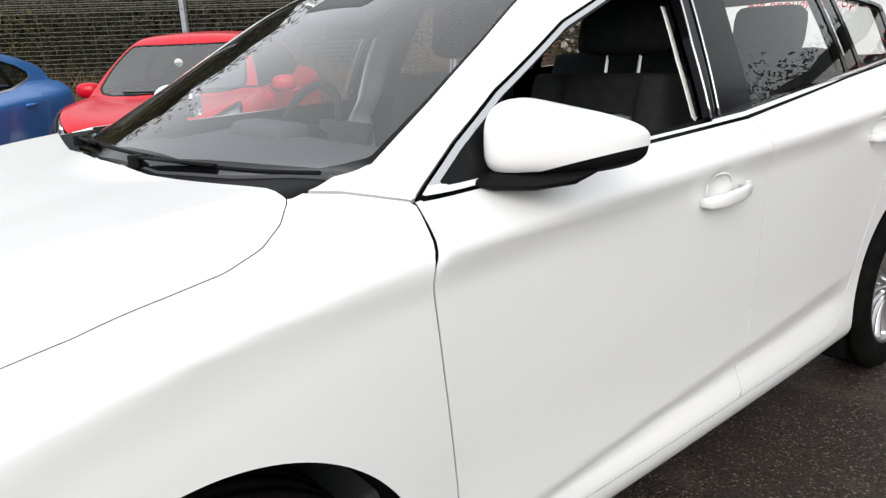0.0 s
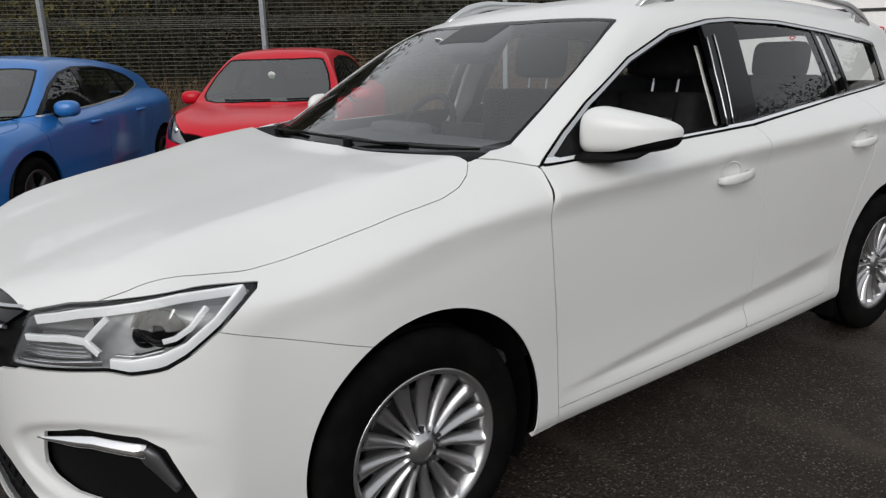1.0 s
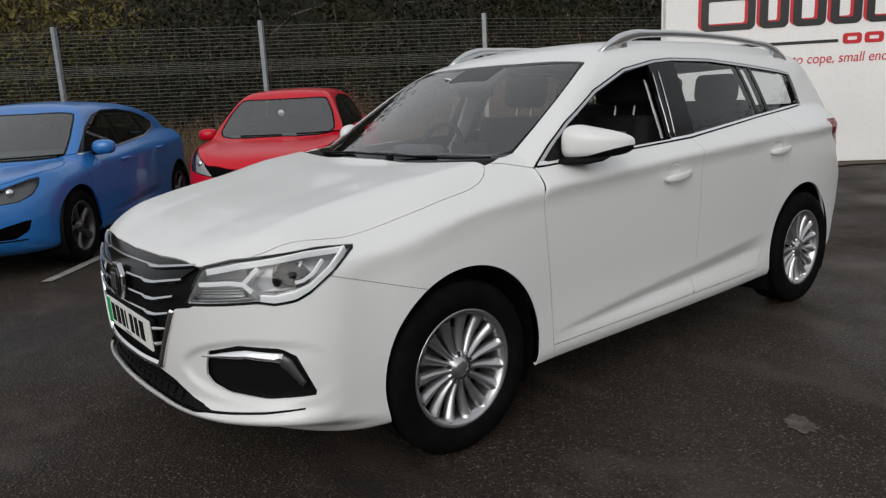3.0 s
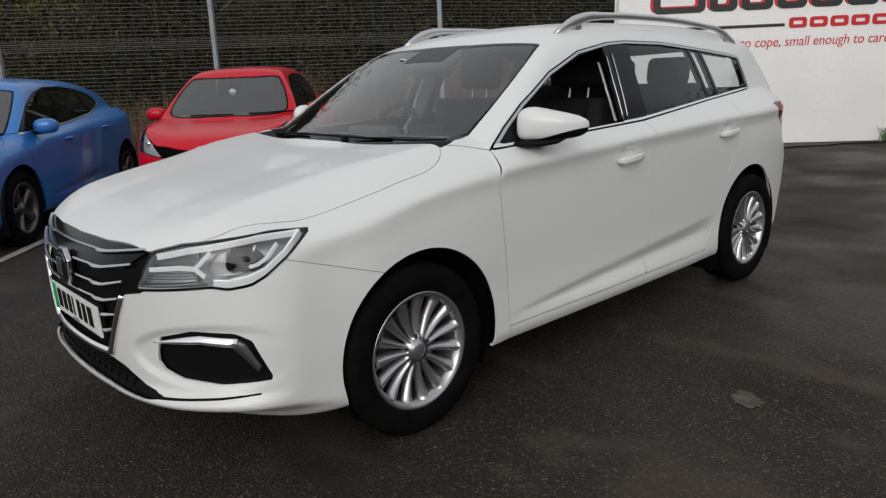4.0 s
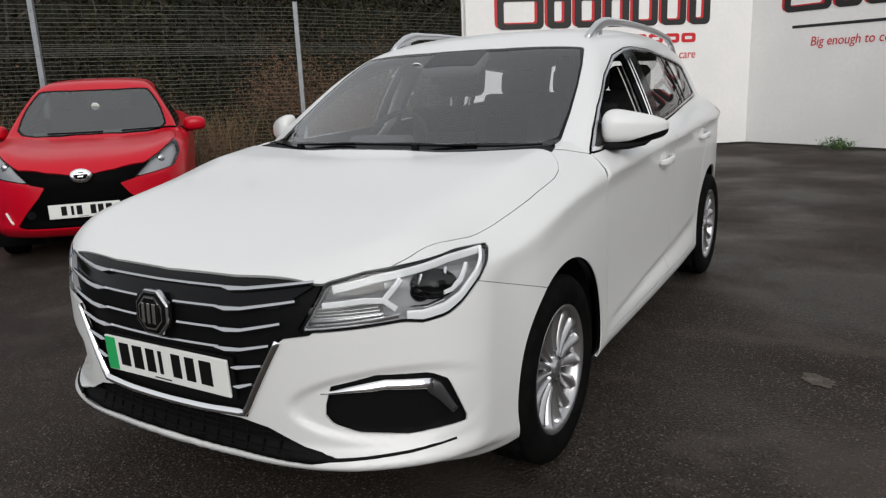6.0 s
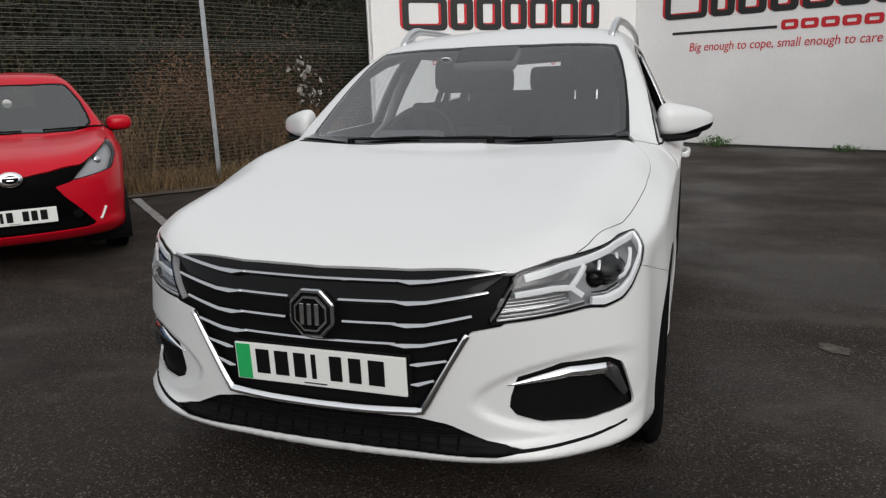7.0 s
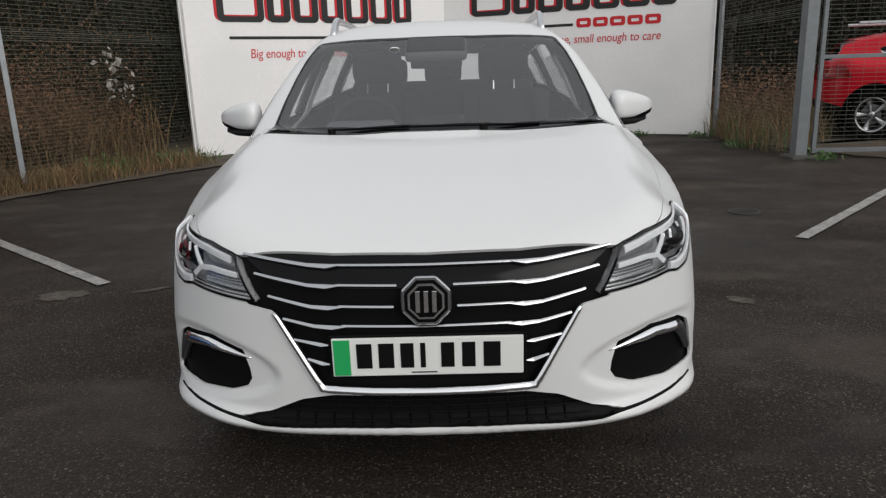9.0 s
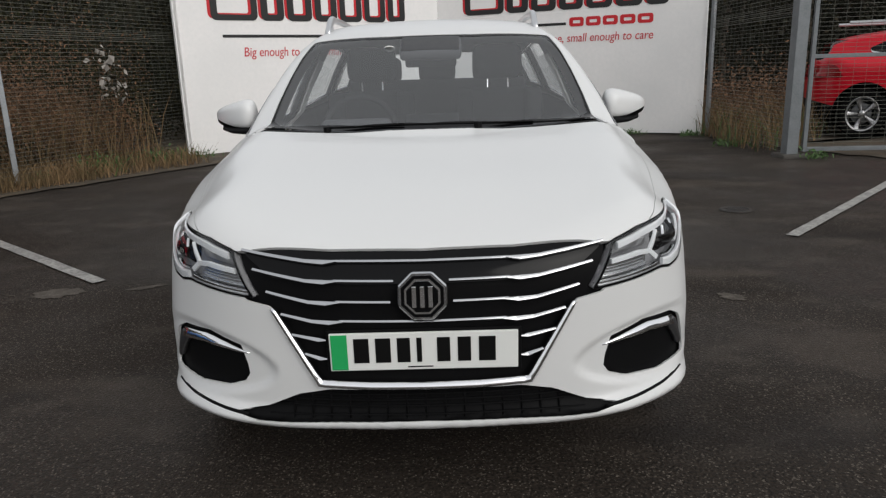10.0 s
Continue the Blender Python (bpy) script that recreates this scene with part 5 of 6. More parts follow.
# ---- the other cars ----
def make_hatch(name, shape, m, paint, label, glazing, panes, lamp, screen, bonnet, black, wheels, roof_paint=None, lamp_inner=ORANGE_LENS):
    """A parked hatchback: skin cut into panels, glass, lamps, mirrors and wheels."""
    car = empty(name, m, label, "car")
    body = shape.field
    y_end = shape.back[0] - .55
    rest = shell(body, -.15, y_end, .60, (40, 120, 20), 100)
    for yc, r in ((0, wheels["arch"]), (wheels["base"], wheels["arch"])):
        _, rest = peel(rest, wheel_arch(yc, wheels["r"], r, .40), 0)
        for s in (1, -1):
            arch_liner(car, yc, wheels["r"], r, .42, wheels["out"], s)
    glass, rest = peel(rest, seen("x", "y", screen, z_min=.9), .001)
    inner, frit = peel(glass, seen("x", "y", screen, -.018, z_min=.9), 0)
    w = panel("windscreen", *inner, body, CAR_SCREEN, car, "grey reflecting windscreen", rim=0, lift=-.003)
    panel("windscreen_border", *frit, body, BLACK_GLOSS, w, rim=0, lift=-.002)
    dlo, rest = peel(rest, seen("y", "z", glazing, x_min=.40), .001)
    lens, rest = peel(rest, seen("a", "z", lamp, y_max=.3, x_min=wheels.get("lamp_x", .3)), .003)
    hood, rest = peel(rest, seen("x", "y", bonnet, z_min=.55), .005)
    blacks = []
    for n, poly, lab in black:
        one, rest = peel(rest, seen("x", "z", poly, y_max=-.25), .003)
        blacks.append((n, one, lab))
    door, rest = peel(rest, seen("y", "z", wheels["door"], x_min=.4), .005)
    door2 = ()
    if "door2" in wheels:
        door2, rest = peel(rest, seen("y", "z", wheels["door2"], x_min=.4), .005)
    tail, rest = peel(rest, seen("y", "z", wheels["tail"]), .003)
    hatch_glass, rest = peel(rest, seen("x", "z", wheels["rear_glass"], y_min=2.2), .003)
    panel("rear_screen", *hatch_glass, body, DARK_GLASS, car, "dark rear window", rim=0, lift=-.004)
    if "clad" in wheels:
        clad, rest = peel(rest, seen("y", "z", wheels["clad"]), .002)
        panel("lower_cladding", *clad, body, BLACK_PLASTIC, car, "black plastic lower cladding", rim=.004)
    panel("body_shell", *rest, body, paint, car)
    panel("bonnet", *hood, body, paint, car, rim=.02)
    for n, one, lab in blacks:
        for s in ((1, -1) if one[0][:, 0].min() > .05 else (0,)):
            panel(n, *one, body, MESH_BLACK, car, lab, side=s, rim=.02, lift=-.012)
    deep = lambda x, y, z: body(x, y, z) + .018
    # black skin added under the paint as shade in the shut lines
    under = shell(deep, -.15, y_end, .60, (24, 60, 12), 60)
    for yc in (0, wheels["base"]):
        _, under = peel(under, wheel_arch(yc, wheels["r"], wheels["arch"] + .004, .40), 0)
    _, under = peel(under, seen("x", "y", screen, .02, z_min=.9), 0)
    _, under = peel(under, seen("y", "z", glazing, 0, x_min=.40), 0)
    _, under = peel(under, seen("x", "z", wheels["rear_glass"], .01, y_min=2.2), 0)
    _, under = peel(under, seen("a", "z", lamp, -.002, y_max=.3, x_min=wheels.get("lamp_x", .3)), 0)
    panel("inner_structure", *under, deep, BLACK_PLASTIC, car, rim=0)
    for s in (1, -1):
        panel("tail_lamp", *tail, body, RED_LENS, car, "red tail lamp", side=s, rim=.004)
        d = panel("front_door", *door, body, paint, car, side=s, rim=.02)
        if door2:
            panel("rear_door", *door2, body, paint, car, side=s, rim=.02)
        left = dlo
        for poly in panes:
            one, left = peel(left, seen("y", "z", poly), 0)
            panel("window", *one, body, DARK_GLASS, car, "dark side glass", side=s, rim=0, lift=-.005)
        edge, core = peel(left, lambda V: -outline_sd(V[:, 1], V[:, 2], glazing, -.016), 0)
        low, high = peel(edge, lambda V: V[:, 2] - np.interp(V[:, 1], [p[0] for p in wheels["belt"]], [p[1] for p in wheels["belt"]]), 0)
        panel("window_frame", *core, body, BLACK_GLOSS, car, side=s, rim=.01, lift=-.002)
        panel("frame_edge", *high, body, BLACK_GLOSS, car, side=s, rim=0)
        panel("belt_trim", *low, body, wheels["trim"], car, "belt trim", side=s, rim=.004, lift=.003)
        hl = panel("headlamp", *lens, body, CLEAR, car, "clear headlamp", side=s, rim=.004)
        panel("housing", *lens, body, wheels["lamp_shell"], hl, side=s, rim=0, lift=-.04)
        _, wall = peel(lens, seen("a", "z", lamp, -.006, y_max=.3), 0)
        panel("housing_wall", *wall, body, BLACK_GLOSS, hl, side=s, rim=.04, lift=-.004)
        cx, cz = np.mean(lens[0], 0)[[0, 2]]
        cy = np.mean(lens[0][:, 1])
        for k, (dx, dy, r, mat) in enumerate(((-.02, 0, .038, REFLECTOR), (-.10, -.035, .03, REFLECTOR), (-.15, -.05, .03, lamp_inner))):
            bm = bmesh.new()
            bmesh.ops.create_uvsphere(bm, u_segments=16, v_segments=8, radius=r)
            bmesh.ops.translate(bm, vec=(s * (cx + dx), cy + dy + .022, cz - .008 * k), verts=bm.verts)
            part("reflector", bm, mat, hl, smooth=True)
        # wing mirror
        my, mz, mx = wheels["mirror"]
        wm = new("wing_mirror")
        wm.parent = car
        wm.matrix_basis = pose(s * mx, my, mz)
        bm = bmesh.new()
        bmesh.ops.create_uvsphere(bm, u_segments=24, v_segments=14, radius=1)
        for v in bm.verts:
            v.co = Vector(math.copysign(abs(c) ** .75, c) for c in v.co)
            v.co.y *= .35 if v.co.y > 0 else 1
        bmesh.ops.scale(bm, vec=(.105, .085, .068), verts=bm.verts)
        part("cap", bm, paint, wm, smooth=True)
        part("mirror_glass", box((.16, .004, .09), (0, .03, 0), .02), CHROME, wm)
        part("arm", rod((-s * .16, .0, -.045), (-s * .02, 0, -.05), .03, .022), BLACK_PLASTIC, wm)
        for hy, hz in wheels["handles"]:
            xs = float(solve_x(body, np.array([hy]), np.array([hz]))[0])
            P = [(s * (xs + o), hy + dy, hz) for dy, o in ((-.10, 0), (-.08, .025), (.06, .028), (.09, .002))]
            mesh_object("handle", *tube(P, .02, .028), paint, d)
    for x in (wheels["out"] - .10, -(wheels["out"] - .10)):
        for y in (0, wheels["base"]):
            make_wheel("wheel", car, x, y, wheels["r"], wheels["w"], wheels["rim"], wheels["spokes"], wheels["mats"], twin=wheels.get("twin", False))
    part("underbody", box((1.2, wheels["base"] + .6, .12), (0, wheels["base"] / 2, .28), .03), BLACK_PLASTIC, car)
    part("cabin_floor", box((1.3, 2.3, .04), (0, 1.5, .5), .01), TRIM, car)
    part("dashboard", cushion((1.25, .4, .2), (0, wheels["dash"], .88), (0, 0, 0), .06), TRIM, car, smooth=True)
    for x in (.34, -.34):
        st = new("front_seat")
        st.parent = car
        st.matrix_basis = pose(x, wheels["dash"] + .75, .5)
        part("backrest", cushion((.46, .14, .6), (0, .2, .36), (-14, 0, 0)), CLOTH, st, smooth=True)
        part("headrest", cushion((.25, .1, .17), (0, .29, .74), (-8, 0, 0), .045), CLOTH, st, smooth=True)
    part("rear_seat", cushion((1.15, .14, .55), (0, wheels["dash"] + 1.55, .86), (-16, 0, 0)), CLOTH, car, smooth=True)
    for x0 in (-.35, .25):
        xs = np.linspace(x0, x0 + .45, 8)
        ys = shape.screen[0] + .055 + shape.screen[3] * xs ** 2
        mesh_object("wiper", *tube(np.stack([xs, ys, solve_z(body, np.abs(xs), ys) + .01], 1), .014, .016), BLACK_PLASTIC, car)
    return car


FLANK = ((.17, -.12), (.21, -.06), (.245, -.028), (.28, -.018), (.45, -.018), (.60, -.010), (.75, -.003), (.83, 0), (.87, -.002), (.90, -.010), (.935, -.040), (.965, -.080), (1.0, -.13), (1.1, -.25))
FLANK_FRONT = ((.17, -.12), (.21, -.06), (.245, -.028), (.28, -.018), (.60, -.010), (.75, -.003), (.83, 0), (.90, -.012), (.94, -.030), (1.0, -.062), (1.06, -.10), (1.2, -.2))
HATCH = Shape(
    half_width=curve((-.88, .78), (-.6, .825), (-.3, .865), (0, .89), (.5, .895), (1.3, .905), (2.2, .905), (2.65, .90), (3.1, .85), (3.48, .76)),
    flank=curve(*FLANK), flank_front=curve(*FLANK_FRONT),
    crease_z=curve((-.8, .71), (-.3, .765), (.2, .83), (.9, .875), (1.7, .915), (3.0, .955)),
    nose_y=curve((.18, -.70), (.25, -.83), (.33, -.875), (.45, -.885), (.56, -.88), (.64, -.865), (.71, -.83), (.78, -.77), (.9, -.66)),
    bonnet_z=curve((-.95, .63), (-.84, .70), (-.72, .755), (-.5, .815), (-.2, .862), (.05, .892), (.4, .92), (.7, .93)),
    bonnet_x=curve((0, 0), (.4, 0), (.55, .006), (.70, .012), (.80, -.01), (.92, -.09)),
    deck_z=curve((.45, .925), (1.0, .95), (1.4, .975), (2.0, 1.02), (2.6, 1.07), (3.4, 1.06)),
    tail_y=curve((.2, 3.22), (.4, 3.36), (.8, 3.37), (1.0, 3.32), (1.3, 3.1)),
    glass_y=curve((.0, 0), (.3, .01), (1.1, .015), (1.9, -.01), (2.5, -.07), (3.0, -.16)),
    roof_z=curve((.55, 1.365), (.85, 1.405), (1.35, 1.435), (1.95, 1.42), (2.55, 1.362), (3.0, 1.29)),
    nose_bow=(.18, .50, .30), screen=(-.12, .905, 2.0, .48, .22, .10), pane=(.80, .95, .42, .28), back=(3.30, .96, .62), hollow=.018, door=(.3, 2.0))


def slide(line):
    """The cabin lines of the hatchback, further forward and lower."""
    return [(.22 + (y - .6) * 1.044, z - .055) for y, z in line]


HATCH_GLAZING = slide([(.60, .985), (.78, 1.10), (1.0, 1.225), (1.3, 1.335), (1.6, 1.385), (2.0, 1.388), (2.4, 1.352), (2.72, 1.29), (2.88, 1.22), (2.86, 1.165), (2.75, 1.145), (2.3, 1.075), (1.5, 1.02)])
WHEELS_BLUE = dict(r=.322, arch=.372, base=2.648, out=.872, w=.215, rim=.222, spokes=5, mats=(ALLOY_DARK, ALLOY), twin=True, dash=.42, trim=RAIL, lamp_shell=ALLOY_DARK,
                   tail=[(2.98, .86), (3.6, .84), (3.6, 1.0), (3.12, 1.01), (2.98, .95)], rear_glass=[(-.1, 1.03), (.50, 1.03), (.54, 1.07), (.46, 1.28), (-.1, 1.30)],
                   door=slide([(.50, .985), (.56, .88), (.62, .7), (.66, .37), (1.58, .37), (1.60, .7), (1.62, 1.06), (1.0, 1.06)]),
                   door2=slide([(1.62, 1.10), (1.60, .7), (1.58, .37), (2.40, .37), (2.46, .55), (2.58, .78), (2.6, 1.0), (2.58, 1.14)]),
                   belt=slide([(.60, 1.0), (1.5, 1.035), (2.3, 1.092), (2.86, 1.19), (2.9, 1.24)]), mirror=(.50, .985, .93), handles=((1.02, .84), (2.0, .885)))
blue = make_hatch("hatchback_car", HATCH, pose(-4.71, -.78, .0, 0, 0, 52.4), BLUE, "bright blue five-door hatchback parked in a bay", HATCH_GLAZING,
    [slide(q) for q in ([(.86, 1.02), (.88, 1.12), (1.05, 1.215), (1.32, 1.318), (1.56, 1.362), (1.54, 1.04)], [(1.66, 1.37), (2.0, 1.365), (2.30, 1.34), (2.34, 1.10), (1.62, 1.045)], [(2.40, 1.33), (2.70, 1.27), (2.84, 1.21), (2.81, 1.175), (2.42, 1.11)])],
    [(.14, .812), (.04, .80), (-.14, .755), (-.33, .705), (-.34, .66), (-.26, .625), (-.10, .635), (.02, .68), (.09, .74)],
    [(-.1, -.095), (.3, -.06), (.5, .01), (.64, .10), (.71, .18), (.70, .28), (.67, .44), (.62, .64), (.58, .76), (.45, .76), (.2, .72), (-.1, .71)],
    [(-.1, -.80), (.3, -.775), (.48, -.70), (.62, -.58), (.74, -.40), (.79, -.22), (.80, -.06), (.775, .02), (.71, .08), (.55, -.02), (.3, -.115), (-.1, -.15)],
    [("grille", [(-.1, .57), (.30, .565), (.42, .52), (.36, .36), (-.1, .35)], "black trapezoid grille"), ("fog_recess", [(.50, .40), (.60, .45), (.76, .49), (.74, .40), (.66, .345), (.52, .345)], "black fog lamp recess"),
     ("upper_grille", [(-.1, .715), (.35, .70), (.36, .675), (-.1, .685)], "thin black upper grille")], WHEELS_BLUE, lamp_inner=REFLECTOR)
for s in (1, -1):
    part("fog_lamp", box((.10, .02, .035), (s * .655, -.615, .41), .008, pose(0, 0, 0, 0, 0, s * 42)), REFLECTOR, blue, "bright fog lamp")
    P = on_front(HATCH.field, fine([(s * .50, .335), (s * .62, .335), (s * .72, .335)], 5), .002)
    mesh_object("bumper_groove", *tube(P, .01, .012), BLACK_PLASTIC, blue)
number_plate(blue, None, pose(0, -.905, .47), False, [(-.17, .04), (-.11, .04), (-.05, .036), (.0, .02), (.06, .04), (.12, .04), (.18, .04)])

CITY = Shape(
    half_width=curve((-.70, .70), (-.45, .745), (-.2, .782), (0, .80), (.5, .805), (1.4, .808), (2.3, .80), (2.65, .74), (2.85, .66)),
    flank=curve(*FLANK), flank_front=curve(*FLANK_FRONT),
    crease_z=curve((-.7, .80), (-.3, .84), (.3, .90), (1.2, .93), (2.5, 1.0)),
    nose_y=curve((.18, -.55), (.24, -.64), (.30, -.685), (.36, -.675), (.50, -.68), (.62, -.675), (.70, -.655), (.78, -.61), (.9, -.50)),
    bonnet_z=curve((-.75, .68), (-.66, .745), (-.55, .80), (-.4, .85), (-.2, .895), (0, .93), (.2, .955), (.5, .97)),
    bonnet_x=curve((0, 0), (.35, -.004), (.5, -.002), (.62, .008), (.72, -.012), (.82, -.09)),
    deck_z=curve((.45, .99), (1.0, 1.0), (1.6, 1.03), (2.3, 1.09), (2.8, 1.1)),
    tail_y=curve((.2, 2.62), (.4, 2.76), (.8, 2.78), (1.0, 2.75), (1.3, 2.55)),
    glass_y=curve((.1, 0), (.5, .008), (1.2, .01), (1.8, -.01), (2.3, -.06), (2.7, -.13)),
    roof_z=curve((.6, 1.40), (.9, 1.445), (1.3, 1.468), (1.8, 1.46), (2.3, 1.42), (2.7, 1.35)),
    nose_bow=(.22, .62, .35), corner=.09, screen=(.06, .94, 1.50, .44, .20, .10), pane=(.70, 1.0, .46, .26), back=(2.76, 1.0, .52), roof_fall=(.10, .12), hollow=.012, door=(.4, 1.9))
WHEELS_RED = dict(lamp_x=.34, r=.285, arch=.335, base=2.34, out=.775, w=.165, rim=.19, spokes=10, mats=(ALLOY, ALLOY_DARK), dash=.55, trim=BLACK_PLASTIC, lamp_shell=LAMP_GREY,
                  tail=[(2.50, .86), (3.0, .86), (3.0, 1.08), (2.58, 1.10)], rear_glass=[(-.1, 1.02), (.48, 1.02), (.52, 1.06), (.44, 1.34), (-.1, 1.36)],
                  door=[(.42, 1.0), (.38, .8), (.40, .31), (1.32, .31), (1.36, .7), (1.38, 1.06), (.9, 1.06)],
                  belt=[(.3, .99), (1.4, 1.03), (2.5, 1.12)], mirror=(.62, 1.0, .86), handles=((1.22, .91),))
red = make_hatch("city_car", CITY, pose(-4.095, 1.73, 0, 0, 0, 47.6), RED, "small bright red city car with a black cross-shaped nose", [(.34, .985), (.50, 1.10), (.72, 1.25), (.95, 1.345), (1.3, 1.385), (1.8, 1.375), (2.2, 1.32), (2.42, 1.25), (2.40, 1.13), (1.8, 1.06), (1.2, 1.02)],
    [[(.52, 1.02), (.60, 1.13), (.76, 1.235), (.98, 1.325), (1.28, 1.36), (1.30, 1.05)], [(1.38, 1.362), (1.8, 1.352), (2.05, 1.315), (2.05, 1.10), (1.38, 1.055)]],
    [(-.275, .645), (-.19, .715), (-.08, .785), (.14, .865), (.33, .915), (.25, .80), (.09, .700)],
    [(-.1, .09), (.25, .115), (.45, .175), (.57, .25), (.62, .33), (.605, .42), (.57, .54), (.515, .65), (.47, .725), (.36, .715), (.2, .69), (-.1, .68)],
    [(-.1, -.655), (.10, -.648), (.25, -.62), (.46, -.545), (.56, -.45), (.65, -.28), (.695, -.09), (.70, .06), (.68, .20), (.635, .27), (.45, .135), (.25, .075), (-.1, .05)],
    [("nose_cross", [(-.1, .72), (.10, .72), (.25, .74), (.461, .80), (.55, .82), (.50, .72), (.382, .640), (.272, .612), (.33, .53), (.43, .42), (.52, .31), (.46, .285), (-.1, .28)], "black cross-shaped nose panel and grille")], WHEELS_RED)
bm = bmesh.new()
bmesh.ops.create_uvsphere(bm, u_segments=24, v_segments=10, radius=1)
bmesh.ops.scale(bm, vec=(.082, .018, .056), verts=bm.verts)
emblem = part("badge", bm, CHROME, red, "plain oval chrome badge", smooth=True)
emblem.matrix_basis = pose(0, -.675, .692, -8)
bm = bmesh.new()
bmesh.ops.create_uvsphere(bm, u_segments=24, v_segments=10, radius=1)
bmesh.ops.scale(bm, vec=(.062, .018, .038), verts=bm.verts)
part("badge_inset", bm, BLACK_GLOSS, emblem, smooth=True).matrix_basis = pose(0, -.004, 0)
for rx, rz in ((.05, .018), (.022, .034)):
    part("badge_loop", box((rx * 2, .01, .008), (0, -.019, .012 if rx > .03 else -.008), .003), CHROME, emblem)
number_plate(red, None, pose(0, -.708, .425, 0), False, [(-.15, .04), (-.09, .02), (-.04, .04), (.06, .04), (.115, .04), (.175, .045)])
for s in (1, -1):
    part("fog_lamp", rod((s * .40, -.625, .40), (s * .40, -.60, .40), .034, n=16), BLACK_GLOSS, red, "round fog lamp")
    P = on_front(CITY.field, fine([(s * .55, .33), (s * .575, .375), (s * .595, .42)], 5), .002)
    mesh_object("daytime_lamp", *tube(P, .02, .03, up=(0, 1, 0)), PLATE_WHITE, red, "white upright daytime lamp")
part("aerial", rod((0, 1.0, 1.45), (0, 1.12, 1.62), .004), BLACK_PLASTIC, red)
part("windscreen_disc", rod((.02, .46, 1.20), (.02, .47, 1.205), .035, n=20), PLATE_WHITE, red, "round white disc in the windscreen")

# red car beyond the gate
OFFROAD = dict(WHEELS_BLUE)
OFFROAD.update(spokes=5, mats=(ALLOY, BLACK_PLASTIC), r=.325, arch=.41, rim=.225, clad=[(-1, .1), (-1, .34), (2.2, .36), (3.0, .42), (3.6, .56), (3.6, .1)],
               tail=[(2.95, .80), (3.6, .80), (3.6, .92), (3.05, .96)])
far = make_hatch("offroad_car", HATCH, pose(9.0, 8.1, .02, 0, 0, 70) @ Matrix.Diagonal((1, 1, 1.13, 1)), RED, "red high car with black arches beyond the gate", HATCH_GLAZING, [slide([(.86, 1.02), (.88, 1.12), (1.05, 1.215), (1.32, 1.318), (1.56, 1.362), (1.54, 1.04)])],
    [(.14, .812), (.04, .80), (-.14, .755), (-.33, .705), (-.34, .66), (-.26, .625), (-.10, .635), (.02, .68), (.09, .74)],
    [(-.1, -.095), (.3, -.06), (.5, .01), (.64, .10), (.71, .18), (.70, .28), (.67, .44), (.62, .64), (.58, .76), (.45, .76), (.2, .72), (-.1, .71)],
    [(-.1, -.80), (.3, -.775), (.48, -.70), (.62, -.58), (.74, -.40), (.79, -.22), (.80, -.06), (.775, .02), (.71, .08), (.55, -.02), (.3, -.115), (-.1, -.15)],
    [("grille", [(-.1, .57), (.30, .565), (.42, .52), (.5, .36), (-.1, .20)], "black grille")], OFFROAD)
for s in (1, -1):
    P = [(s * .90, .40 * math.cos(t), .35 + .44 * math.sin(t)) for t in np.radians(np.linspace(-20, 200, 20))]
    mesh_object("arch_cladding", *tube(P, .09, .04, up=(1, 0, 0)), BLACK_PLASTIC, far, "black arch cladding")
    part("roof_rail", box((.04, 1.8, .04), (s * .56, 2.0, 1.50), .01), RAIL, far)

# ---- traffic cone beside the red car ----
cone = empty("traffic_cone", pose(-5.85, 1.72, float(ground_z(-5.85, 1.72))) @ Matrix.Diagonal((.82, .82, .82, 1)), "tall orange traffic cone with a white sleeve", "cone")
part("base", box((.42, .42, .05), (0, 0, .025), .02), ORANGE, cone)
mesh_object("body", *(lambda V, F: (V[:, [1, 2, 0]], F))(*lathe([(.15, .05), (.13, .1), (.035, .94), (.03, .97), (0, .97)], 32)), ORANGE, cone, "orange cone")
mesh_object("sleeve", *(lambda V, F: (V[:, [1, 2, 0]], F))(*lathe([(.099, .43), (.100, .432), (.072, .68), (.070, .682)], 32)), PLATE_WHITE, cone, "white reflective sleeve")


# ---- plants ----
rng = np.random.default_rng(7)


def leaf_cloud(name, C, size, mat, parent=None, label="", droop=0.3, slim=.55):
    """Many small bent leaves, one at each row of C."""
    n = len(C)
    d = rng.normal(size=(n, 3))
    d[:, 2] -= droop
    d /= np.linalg.norm(d, axis=1)[:, None]
    e = np.cross(d, rng.normal(size=(n, 3)))
    e /= np.linalg.norm(e, axis=1)[:, None]
    f = np.cross(d, e)
    L = (size * rng.uniform(.55, 1.45, n))[:, None]
    W = L * slim * rng.uniform(.6, 1.2, n)[:, None]
    P = np.stack([C, C + d * L * .5 + e * W * .5 + f * W * .15, C + d * L, C + d * L * .5 - e * W * .5 + f * W * .15], 1).reshape(-1, 3)
    F = np.arange(4 * n).reshape(n, 4)
    return mesh_object(name, P, F, mat, parent, label, smooth=False)


